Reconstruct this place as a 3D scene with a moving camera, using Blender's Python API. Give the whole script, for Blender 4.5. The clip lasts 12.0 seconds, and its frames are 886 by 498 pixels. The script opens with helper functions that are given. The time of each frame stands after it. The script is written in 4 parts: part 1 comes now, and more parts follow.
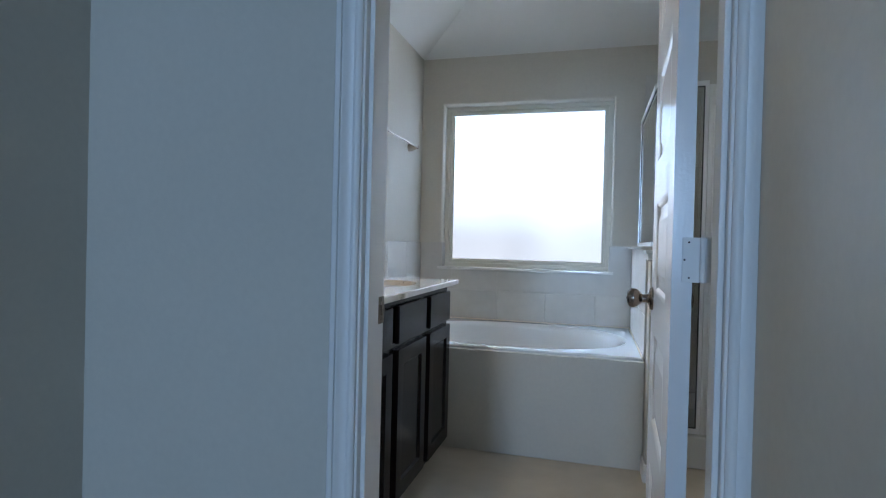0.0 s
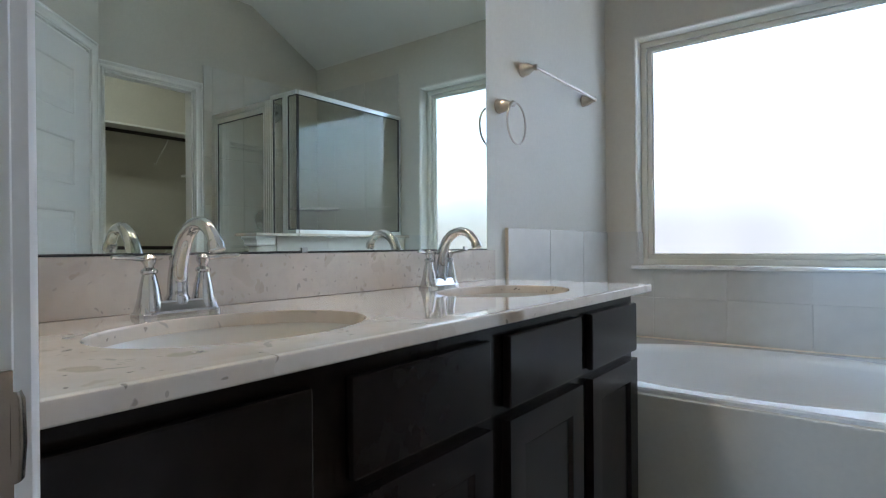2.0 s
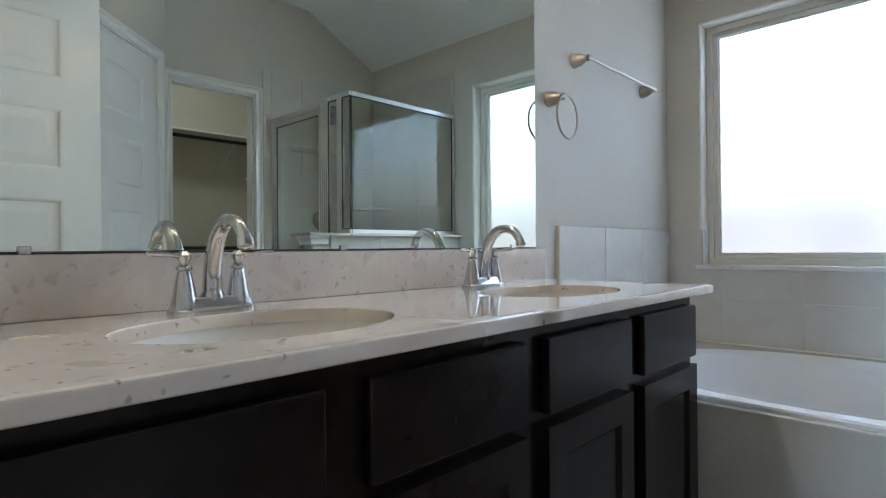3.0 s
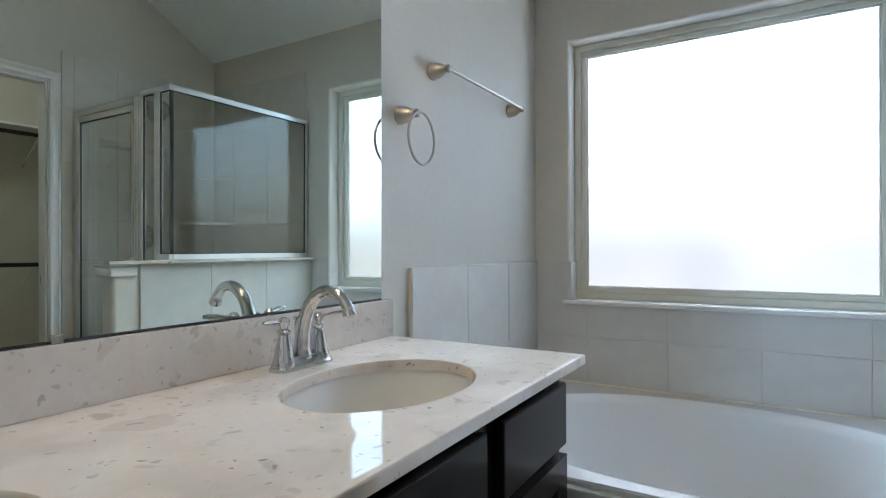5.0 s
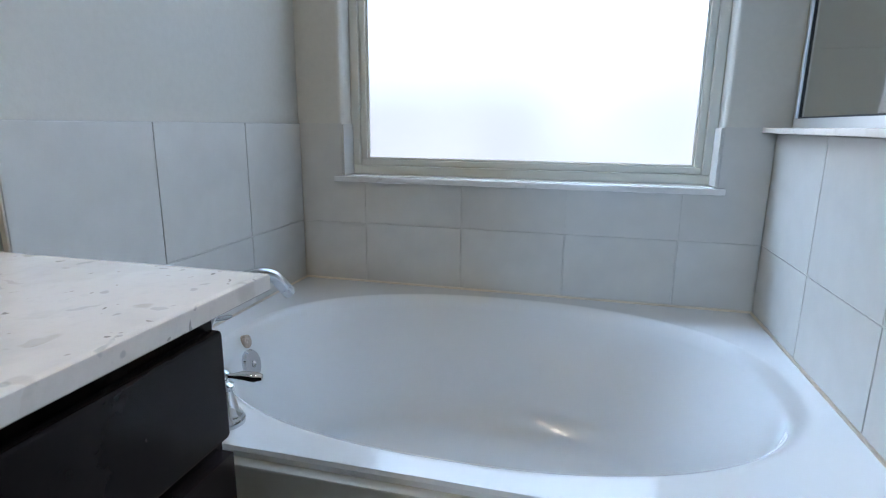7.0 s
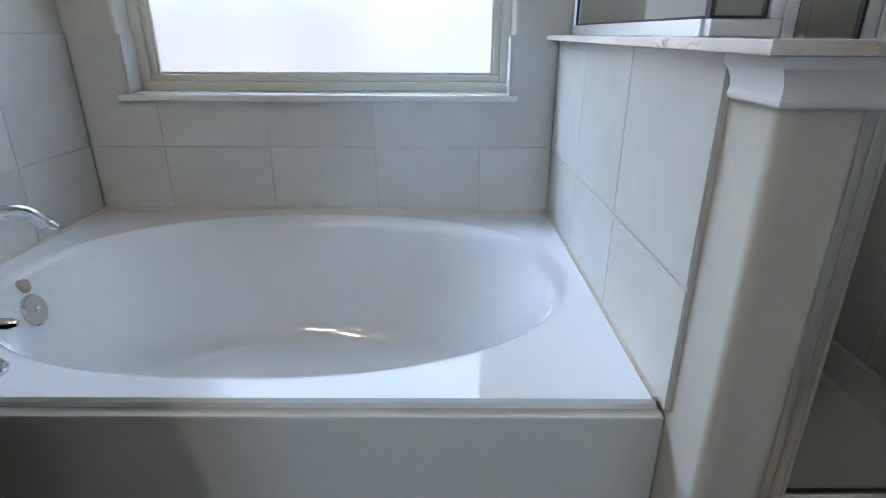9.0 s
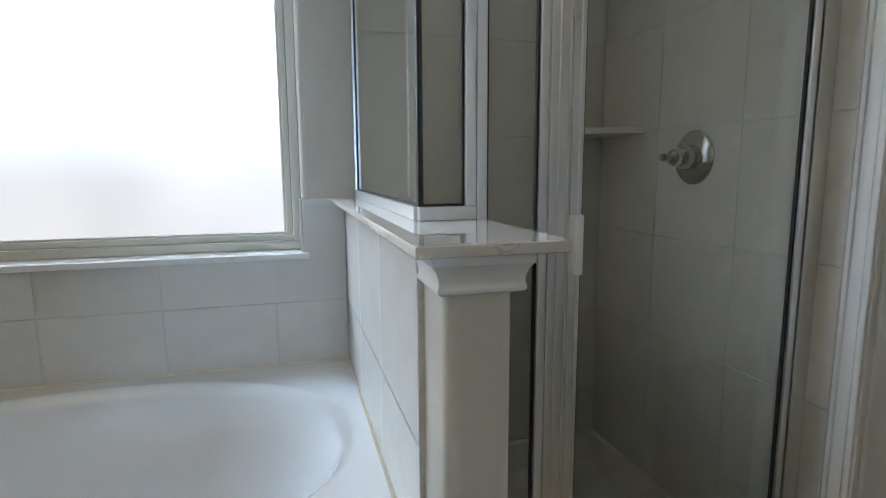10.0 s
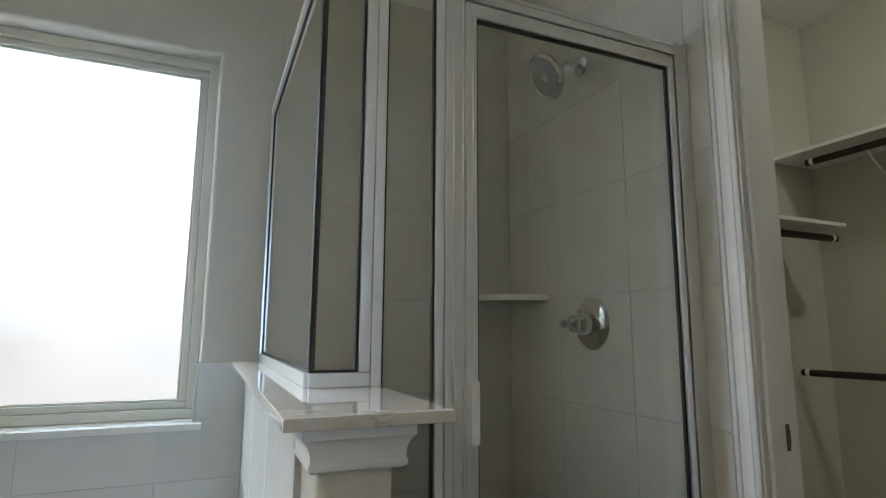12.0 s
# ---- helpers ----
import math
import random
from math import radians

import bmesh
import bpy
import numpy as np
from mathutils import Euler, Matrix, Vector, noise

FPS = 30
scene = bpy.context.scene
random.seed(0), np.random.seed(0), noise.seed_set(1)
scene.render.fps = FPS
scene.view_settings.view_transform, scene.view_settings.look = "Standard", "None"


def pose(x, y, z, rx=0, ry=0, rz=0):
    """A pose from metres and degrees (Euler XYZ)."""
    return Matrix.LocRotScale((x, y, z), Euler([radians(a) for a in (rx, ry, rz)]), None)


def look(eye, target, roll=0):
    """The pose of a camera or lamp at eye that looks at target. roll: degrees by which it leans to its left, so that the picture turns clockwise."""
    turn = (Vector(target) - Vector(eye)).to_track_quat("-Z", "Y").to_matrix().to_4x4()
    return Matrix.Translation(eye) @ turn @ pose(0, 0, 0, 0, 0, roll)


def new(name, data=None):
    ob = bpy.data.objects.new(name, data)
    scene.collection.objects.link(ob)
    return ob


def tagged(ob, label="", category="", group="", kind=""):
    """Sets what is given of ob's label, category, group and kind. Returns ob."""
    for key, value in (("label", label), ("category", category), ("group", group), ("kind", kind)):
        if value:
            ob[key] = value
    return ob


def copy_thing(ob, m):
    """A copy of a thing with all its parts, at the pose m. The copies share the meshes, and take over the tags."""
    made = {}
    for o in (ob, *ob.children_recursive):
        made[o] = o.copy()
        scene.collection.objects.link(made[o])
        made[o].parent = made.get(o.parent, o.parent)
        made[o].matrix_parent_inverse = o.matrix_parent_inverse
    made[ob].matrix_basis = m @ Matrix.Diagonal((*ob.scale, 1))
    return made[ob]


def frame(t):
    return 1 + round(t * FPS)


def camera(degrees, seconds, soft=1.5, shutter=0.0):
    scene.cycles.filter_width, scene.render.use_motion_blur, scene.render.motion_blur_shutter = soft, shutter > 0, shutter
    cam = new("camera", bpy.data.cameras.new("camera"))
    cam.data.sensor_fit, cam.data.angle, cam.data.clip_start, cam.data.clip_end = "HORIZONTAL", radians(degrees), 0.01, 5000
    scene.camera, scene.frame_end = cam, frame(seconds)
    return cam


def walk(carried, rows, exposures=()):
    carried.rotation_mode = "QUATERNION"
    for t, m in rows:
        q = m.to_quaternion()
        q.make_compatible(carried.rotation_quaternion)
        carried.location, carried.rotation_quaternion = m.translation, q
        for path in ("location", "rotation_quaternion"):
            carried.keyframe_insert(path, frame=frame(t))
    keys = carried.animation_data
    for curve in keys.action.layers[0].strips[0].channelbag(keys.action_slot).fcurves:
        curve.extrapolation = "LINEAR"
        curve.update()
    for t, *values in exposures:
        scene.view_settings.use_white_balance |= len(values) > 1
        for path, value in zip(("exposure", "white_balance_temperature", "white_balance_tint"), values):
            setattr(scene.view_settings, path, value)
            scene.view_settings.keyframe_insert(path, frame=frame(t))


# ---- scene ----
cam = camera(78.0, 12.0, 1.15)
PATH = [
    (0, (1.249, -3.923, 1.102), (0.719, -1.995, 1.082), 1.4),
    (0.5, (1.192, -3.521, 1.091), (0.682, -1.588, 1.071), 0.9),
    (1, (1.139, -3.209, 1.07), (0.568, -1.293, 1.05), 0.8),
    (1.5, (1.111, -2.993, 1.061), (0.208, -1.208, 1.044), 0.3),
    (2, (1.104, -2.917, 1.038), (-0.114, -1.331, 1.031), -0.5),
    (2.5, (1.101, -2.885, 1.025), (-0.262, -1.422, 1.023), -0.6),
    (2.7, (1.115, -2.869, 1.027), (-0.276, -1.432, 1.024), -0.6),
    (4.3, (1.099, -2.668, 1.07), (-0.083, -1.055, 1.074), -0.4),
    (4.5, (1.058, -2.606, 1.111), (-0.054, -0.944, 1.115), -0.4),
    (5, (0.969, -2.47, 1.174), (-0.067, -0.76, 1.171), -0.2),
    (5.5, (0.945, -2.238, 1.195), (-0.08, -0.521, 1.178), -0.2),
    (6, (0.972, -2.048, 1.187), (0.091, -0.253, 1.127), 0.3),
    (6.5, (0.952, -1.867, 1.163), (0.34, 0.025, 0.946), 0.5),
    (7, (0.969, -1.782, 1.109), (0.493, 0.11, 0.668), 0.6),
    (8.8, (1.099, -1.763, 1.104), (0.938, 0.088, 0.363), 0.1),
    (9, (1.147, -1.783, 1.116), (1.149, 0.077, 0.381), 0.2),
    (9.5, (1.262, -1.824, 1.157), (1.575, 0.068, 0.589), -0.1),
    (10, (1.32, -1.85, 1.202), (1.857, 0.055, 0.916), -0.3),
    (10.5, (1.366, -1.863, 1.237), (2.019, 0.027, 1.185), -0.4),
    (11, (1.375, -1.866, 1.265), (2.087, -0.006, 1.447), -0.2),
    (11.5, (1.371, -1.863, 1.259), (2.127, -0.037, 1.567), 0.1),
    (12, (1.378, -1.87, 1.208), (2.154, -0.051, 1.508), 0.3),
]
walk(cam, [(t, look(eye, target, roll)) for t, eye, target, roll in PATH],
     [(0, -0.16, 6050, 9), (0.5, 0.0, 6000, 9), (1.5, 0.0, 6250, 9), (5.5, 0.0, 6350, 8), (7.0, 0.0, 5950, 9), (8.8, -0.03, 6050, 9), (9.5, -0.08, 6450, 9), (10.5, -0.15, 6950, 8), (12, -0.1, 7100, 7)])

WINDOW, BEDROOM, BULB, SHADE, CLOSET_BULB = 39.0, 200.0, 116.0, 0.5, 46.0
FILL = (0.238, -0.905)

# ---- world and large lights ----
world = bpy.data.worlds.new("world")
scene.world = world
world.use_nodes = True
wn = world.node_tree
sky = wn.nodes.new("ShaderNodeTexSky")
sky.sky_type, sky.sun_disc, sky.sun_elevation, sky.sun_rotation = "NISHITA", False, radians(50), radians(200)
wn.links.new(sky.outputs[0], wn.nodes["Background"].inputs[0])
wn.nodes["Background"].inputs[1].default_value = 0.1


def area_lamp(name, m, w, h, energy, color):
    lamp = bpy.data.lights.new(name, "AREA")
    lamp.shape, lamp.size, lamp.size_y, lamp.energy, lamp.color = "RECTANGLE", w, h, energy, color
    ob = new(name, lamp)
    ob.matrix_world = m
    return ob


# lamp for daylight from the unseen bedroom window behind the start of the walk
area_lamp("bedroom_daylight", look((0.95, -10.9, 1.7), (0.8, -3.0, 1.3)), 0.9, 1.5, BEDROOM, (0.43, 0.66, 1.0))


# ---- materials ----
def material(name, color, rough=0.5, metal=0.0, grain=0.0, scale=30.0, stain=0.0, stain_scale=2.5, bump=0.0, bump_scale=200.0, coat=0.0, jitter=0.0, spec=0.5):
    m = bpy.data.materials.new(name)
    m.use_nodes = True
    nt = m.node_tree
    b = nt.nodes["Principled BSDF"]
    b.inputs["Roughness"].default_value, b.inputs["Metallic"].default_value = rough, metal
    b.inputs["Base Color"].default_value = (*color, 1)
    b.inputs["Coat Weight"].default_value = coat
    b.inputs["Specular IOR Level"].default_value = spec
    tc = nt.nodes.new("ShaderNodeTexCoord")
    last = None

    def layer(sc, amount, detail, prev, offset=None):
        n = nt.nodes.new("ShaderNodeTexNoise")
        n.inputs["Scale"].default_value, n.inputs["Detail"].default_value = sc, detail
        nt.links.new(tc.outputs["Object"], n.inputs["Vector"])
        r = nt.nodes.new("ShaderNodeMapRange")
        r.inputs["From Min"].default_value, r.inputs["From Max"].default_value = 0.3, 0.7
        r.inputs["To Min"].default_value, r.inputs["To Max"].default_value = 1 - amount, 1 + amount
        nt.links.new(n.outputs["Fac"], r.inputs["Value"])
        mx = nt.nodes.new("ShaderNodeVectorMath")
        mx.operation = "SCALE"
        if prev is None:
            mx.inputs[0].default_value = color
        else:
            nt.links.new(prev, mx.inputs[0])
        nt.links.new(r.outputs[0], mx.inputs["Scale"])
        return mx.outputs[0]

    if grain:
        last = layer(scale, grain, 4, last)
    if stain:
        last = layer(stain_scale, stain, 3, last)
    if jitter:
        info = nt.nodes.new("ShaderNodeObjectInfo")
        r = nt.nodes.new("ShaderNodeMapRange")
        r.inputs["To Min"].default_value, r.inputs["To Max"].default_value = 1 - jitter, 1 + jitter
        nt.links.new(info.outputs["Random"], r.inputs["Value"])
        mx = nt.nodes.new("ShaderNodeVectorMath")
        mx.operation = "SCALE"
        if last is None:
            mx.inputs[0].default_value = color
        else:
            nt.links.new(last, mx.inputs[0])
        nt.links.new(r.outputs[0], mx.inputs["Scale"])
        last = mx.outputs[0]
    if last is not None:
        nt.links.new(last, b.inputs["Base Color"])
    if bump:
        n = nt.nodes.new("ShaderNodeTexNoise")
        n.inputs["Scale"].default_value, n.inputs["Detail"].default_value = bump_scale, 2
        nt.links.new(tc.outputs["Object"], n.inputs["Vector"])
        bp = nt.nodes.new("ShaderNodeBump")
        bp.inputs["Strength"].default_value, bp.inputs["Distance"].default_value = bump, 0.002
        nt.links.new(n.outputs["Fac"], bp.inputs["Height"])
        nt.links.new(bp.outputs[0], b.inputs["Normal"])
    return m


WALL = material("wall_paint", (0.59, 0.56, 0.49), 0.55, grain=0.02, scale=60, stain=0.025, bump=0.14, bump_scale=140)
# tone of the unseen walls, kept dark to cut light bounced into the hall
BEDROOM_DARK = material("unseen_bedroom_dark", (0.20, 0.165, 0.135), 0.6, stain=0.03)
CEIL = material("ceiling_paint", (0.78, 0.78, 0.75), 0.8, stain=0.02, bump=0.3, bump_scale=120)
TRIM = material("trim_paint", (0.78, 0.77, 0.75), 0.42, stain=0.02, bump=0.06, bump_scale=90)
DOORP = material("door_paint", (0.78, 0.77, 0.76), 0.20, stain=0.02, bump=0.12, bump_scale=160)
TILE = material("ceramic_tile", (0.60, 0.58, 0.535), 0.24, grain=0.025, scale=14, stain=0.03, stain_scale=4, bump=0.1, bump_scale=60, jitter=0.02)
GROUT = material("grout", (0.575, 0.555, 0.51), 0.9, grain=0.08, scale=80)
TUBM = material("tub_acrylic", (0.79, 0.79, 0.78), 0.04, stain=0.012, coat=0.9)
FLOORM = material("vinyl_floor", (0.50, 0.43, 0.34), 0.42, grain=0.05, scale=9, stain=0.06, stain_scale=1.3, bump=0.08, bump_scale=70)
CARPET = material("closet_carpet", (0.33, 0.27, 0.22), 0.95, grain=0.25, scale=260, bump=0.8, bump_scale=400)
WOODM = material("espresso_wood", (0.011, 0.0075, 0.007), 0.22, grain=0.25, scale=22, stain=0.15, bump=0.04, bump_scale=90, spec=0.17)
KICK = material("toe_kick", (0.015, 0.011, 0.010), 0.6, grain=0.2)
CHROME = material("chrome", (0.64, 0.645, 0.655), 0.05, 1.0)
BRASSY = material("aged_nickel", (0.27, 0.225, 0.185), 0.24, 1.0, grain=0.06, scale=120)
NICKEL = material("brushed_nickel", (0.45, 0.40, 0.335), 0.30, 1.0, grain=0.05, scale=120)
ALU = material("polished_aluminium", (0.78, 0.78, 0.77), 0.30, 1.0)
SATIN = material("satin_aluminium", (0.84, 0.84, 0.835), 0.38, 1.0)
GASKET = material("black_gasket", (0.012, 0.012, 0.013), 0.5)
VINYLF = material("window_vinyl", (0.68, 0.66, 0.575), 0.45, stain=0.02)
BRONZE = material("dark_rod", (0.035, 0.028, 0.024), 0.45, 0.3)
PLASTIC = material("white_plastic", (0.75, 0.76, 0.78), 0.35)
SINKM = material("sink_porcelain", (0.80, 0.78, 0.74), 0.05, stain=0.015, coat=0.3)
PANM = material("shower_pan", (0.74, 0.72, 0.68), 0.25, stain=0.02)
# dark hinge screws, and discs that paint the shade inside small holes
DARK = material("dark_screws_and_hole_shade", (0.02, 0.018, 0.016), 0.8)
NOZZLE = material("nozzle_face", (0.30, 0.30, 0.31), 0.4, 0.4, grain=0.2, scale=300)
HOLEM = material("painted_hole_shade", (0.09, 0.065, 0.045), 0.8, grain=0.2)


def stone_material(name, base, flecks, rough, veins=0.0, vein_color=(0.30, 0.22, 0.15), cloud_dark=0.80):
    """Cream slab with soft clouds, angular fragments of several sizes and, if asked, thin brown veins. flecks: (scale, size, share, colour, amount, edge)."""
    m = material(name, base, rough)
    nt = m.node_tree
    b = nt.nodes["Principled BSDF"]
    tc = nt.nodes.new("ShaderNodeTexCoord")

    def noise_node(scale, detail, vector, distortion=0.0):
        n = nt.nodes.new("ShaderNodeTexNoise")
        n.inputs["Scale"].default_value, n.inputs["Detail"].default_value, n.inputs["Distortion"].default_value = scale, detail, distortion
        nt.links.new(vector, n.inputs["Vector"])
        return n

    def ranged(value, lo, hi, to_lo=0.0, to_hi=1.0):
        r = nt.nodes.new("ShaderNodeMapRange")
        for key, v in (("From Min", lo), ("From Max", hi), ("To Min", to_lo), ("To Max", to_hi)):
            r.inputs[key].default_value = v
        nt.links.new(value, r.inputs["Value"])
        return r.outputs[0]

    def times(a, c):
        t = nt.nodes.new("ShaderNodeMath")
        t.operation = "MULTIPLY"
        nt.links.new(a, t.inputs[0])
        if isinstance(c, float):
            t.inputs[1].default_value = c
        else:
            nt.links.new(c, t.inputs[1])
        return t.outputs[0]

    def mixed(factor, a, color):
        mx = nt.nodes.new("ShaderNodeMix")
        mx.data_type = "RGBA"
        nt.links.new(factor, mx.inputs["Factor"])
        if a is None:
            mx.inputs["A"].default_value = (*base, 1)
        else:
            nt.links.new(a, mx.inputs["A"])
        mx.inputs["B"].default_value = (*color, 1)
        return mx.outputs["Result"]

    warp = noise_node(13, 3, tc.outputs["Object"])
    add = nt.nodes.new("ShaderNodeVectorMath")
    add.operation = "MULTIPLY_ADD"
    add.inputs[1].default_value = (0.10, 0.12, 0.10)
    nt.links.new(warp.outputs["Color"], add.inputs[0])
    nt.links.new(tc.outputs["Object"], add.inputs[2])
    last = mixed(ranged(noise_node(4.5, 6, add.outputs[0]).outputs["Fac"], 0.40, 0.64), None, [c * cloud_dark for c in base])
    fine = noise_node(55, 4, tc.outputs["Object"])
    last = mixed(ranged(fine.outputs["Fac"], 0.52, 0.72, 0.0, 0.35), last, [c * 0.84 for c in base])
    for k, (scale, size, share, color, amount, edge) in enumerate(flecks):
        shift = nt.nodes.new("ShaderNodeVectorMath")
        shift.operation = "ADD"
        shift.inputs[1].default_value = (3.1 * k, 1.7 * k, 0.9 * k)
        nt.links.new(add.outputs[0], shift.inputs[0])
        v = nt.nodes.new("ShaderNodeTexVoronoi")
        v.inputs["Scale"].default_value = scale
        nt.links.new(shift.outputs[0], v.inputs["Vector"])
        sep = nt.nodes.new("ShaderNodeSeparateColor")
        nt.links.new(v.outputs["Color"], sep.inputs[0])
        shape = ranged(v.outputs["Distance"], size, size - edge)
        chosen = ranged(sep.outputs[0], 1 - share, 1 - share + 0.01)
        tone = ranged(sep.outputs[1], 0.0, 1.0, 0.45 * amount, amount)
        last = mixed(times(times(shape, chosen), tone), last, color)
    if veins:
        lines = noise_node(5, 7, add.outputs[0], 0.6)
        off = nt.nodes.new("ShaderNodeMath")
        off.operation = "SUBTRACT"
        off.inputs[1].default_value = 0.5
        nt.links.new(lines.outputs["Fac"], off.inputs[0])
        size_of = nt.nodes.new("ShaderNodeMath")
        size_of.operation = "ABSOLUTE"
        nt.links.new(off.outputs[0], size_of.inputs[0])
        where = ranged(noise_node(7, 2, tc.outputs["Object"]).outputs["Fac"], 0.48, 0.62)
        last = mixed(times(times(ranged(size_of.outputs[0], 0.016, 0.002), where), veins), last, vein_color)
    nt.links.new(last, b.inputs["Base Color"])
    b.inputs["Coat Weight"].default_value = 0.6
    return m


PALE, TAUPE, OLIVE, GREY = (0.74, 0.69, 0.62), (0.36, 0.29, 0.22), (0.30, 0.26, 0.16), (0.30, 0.28, 0.26)
# slab paler than the backsplash: lamp light on it is put into its colour
COUNTER = stone_material("cultured_stone", (0.745, 0.66, 0.575), [(6, 0.66, 0.34, (0.79, 0.735, 0.665), 0.6, 0.30), (9, 0.50, 0.14, (0.54, 0.46, 0.38), 0.5, 0.12), (15, 0.36, 0.07, OLIVE, 0.55, 0.10), (26, 0.40, 0.09, TAUPE, 0.42, 0.12), (50, 0.42, 0.07, GREY, 0.5, 0.12), (95, 0.42, 0.05, (0.16, 0.13, 0.11), 0.7, 0.14)], 0.04)
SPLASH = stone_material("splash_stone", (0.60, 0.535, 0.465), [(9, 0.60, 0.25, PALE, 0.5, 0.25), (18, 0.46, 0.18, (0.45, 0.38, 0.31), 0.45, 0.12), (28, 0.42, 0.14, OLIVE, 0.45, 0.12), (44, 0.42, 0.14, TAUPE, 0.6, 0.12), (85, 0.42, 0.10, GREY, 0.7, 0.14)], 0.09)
SILL = stone_material("white_marble", (0.76, 0.735, 0.70), [(14, 0.45, 0.10, (0.60, 0.56, 0.52), 0.5, 0.16)], 0.10, 0.55, (0.42, 0.38, 0.34), 0.90)
MARBLE = stone_material("sill_marble", (0.66, 0.585, 0.505), [(9, 0.60, 0.30, (0.72, 0.67, 0.61), 0.6, 0.14), (22, 0.40, 0.08, (0.42, 0.33, 0.25), 0.5, 0.10)], 0.05, 0.85, (0.27, 0.20, 0.15), 0.86)


def glass(name, color, rough, ior=1.45):
    m = material(name, color, rough)
    b = m.node_tree.nodes["Principled BSDF"]
    b.inputs["Transmission Weight"].default_value, b.inputs["IOR"].default_value = 1.0, ior
    return m


GLASS = glass("shower_glass", (0.745, 0.735, 0.67), 0.0, 1.52)
FROST = glass("frosted_glass", (0.106, 0.111, 0.116), 0.30)
MIRROR = material("mirror_silver", (0.80, 0.86, 0.79), 0.0, 1.0)


def daylight_material():
    """A plain bright backdrop outside the window: pale sky over a dimmer, slightly rosy ground."""
    m = bpy.data.materials.new("outside_glow")
    m.use_nodes = True
    nt = m.node_tree
    nt.nodes.remove(nt.nodes["Principled BSDF"])
    em = nt.nodes.new("ShaderNodeEmission")
    tc = nt.nodes.new("ShaderNodeTexCoord")
    sep = nt.nodes.new("ShaderNodeSeparateXYZ")
    nt.links.new(tc.outputs["Object"], sep.inputs[0])
    ramp = nt.nodes.new("ShaderNodeValToRGB")
    rng = nt.nodes.new("ShaderNodeMapRange")
    rng.inputs["From Min"].default_value, rng.inputs["From Max"].default_value = 0.2, 2.6
    nt.links.new(sep.outputs[2], rng.inputs["Value"])
    nt.links.new(rng.outputs[0], ramp.inputs[0])
    el = ramp.color_ramp.elements
    el[0].position, el[0].color = 0.0, (0.235, 0.226, 0.232, 1)
    el[1].position, el[1].color = 1.0, (0.60, 0.86, 1.22, 1)
    for at, color in ((0.40, (0.235, 0.230, 0.240)), (0.48, (0.30, 0.32, 0.36)), (0.56, (0.49, 0.56, 0.66)), (0.72, (0.55, 0.70, 0.93))):
        el.new(at).color = (*color, 1)
    blur = nt.nodes.new("ShaderNodeTexNoise")
    blur.inputs["Scale"].default_value, blur.inputs["Detail"].default_value = 2.2, 2
    nt.links.new(tc.outputs["Object"], blur.inputs["Vector"])
    vary = nt.nodes.new("ShaderNodeMapRange")
    vary.inputs["From Min"].default_value, vary.inputs["From Max"].default_value = 0.3, 0.7
    vary.inputs["To Min"].default_value, vary.inputs["To Max"].default_value = 0.90, 1.08
    nt.links.new(blur.outputs["Fac"], vary.inputs["Value"])
    mul = nt.nodes.new("ShaderNodeVectorMath")
    mul.operation = "SCALE"
    nt.links.new(ramp.outputs[0], mul.inputs[0])
    nt.links.new(vary.outputs[0], mul.inputs["Scale"])
    nt.links.new(mul.outputs[0], em.inputs[0])
    em.inputs[1].default_value = WINDOW
    nt.links.new(em.outputs[0], nt.nodes["Material Output"].inputs[0])
    return m


GLOW = daylight_material()


# ---- mesh helpers ----
def box(x0, x1, y0, y1, z0, z1, bevel=0.0, segs=2, into=None):
    bm = into or bmesh.new()
    vs = [bm.verts.new(v) for v in ((x0, y0, z0), (x1, y0, z0), (x1, y1, z0), (x0, y1, z0), (x0, y0, z1), (x1, y0, z1), (x1, y1, z1), (x0, y1, z1))]
    fs = [bm.faces.new([vs[i] for i in f]) for f in ((3, 2, 1, 0), (4, 5, 6, 7), (0, 1, 5, 4), (1, 2, 6, 5), (2, 3, 7, 6), (3, 0, 4, 7))]
    if bevel:
        edges = list({e for f in fs for e in f.edges})
        bmesh.ops.bevel(bm, geom=edges, offset=bevel, segments=segs, profile=0.5, affect="EDGES")
    return bm


def move(bm, m):
    bmesh.ops.transform(bm, matrix=m, verts=bm.verts)
    return bm


def lathe(profile, m=None, segs=24, into=None):
    """Turns (radius, height) round z, then places it by m."""
    bm = into or bmesh.new()
    m = m or Matrix.Identity(4)
    rings = []
    for r, z in profile:
        if r < 1e-5:
            rings.append([bm.verts.new(m @ Vector((0, 0, z)))])
        else:
            rings.append([bm.verts.new(m @ Vector((r * math.cos(a), r * math.sin(a), z))) for a in (2 * math.pi * k / segs for k in range(segs))])
    for a, b in zip(rings, rings[1:]):
        for k in range(segs):
            j = (k + 1) % segs
            if len(a) == 1 and len(b) == 1:
                continue
            if len(a) == 1:
                bm.faces.new((a[0], b[j], b[k]))
            elif len(b) == 1:
                bm.faces.new((a[k], a[j], b[0]))
            else:
                bm.faces.new((a[k], a[j], b[j], b[k]))
    for ring, flip in ((rings[0], True), (rings[-1], False)):
        if len(ring) > 1:
            bm.faces.new(ring[::-1] if flip else ring)
    return bm


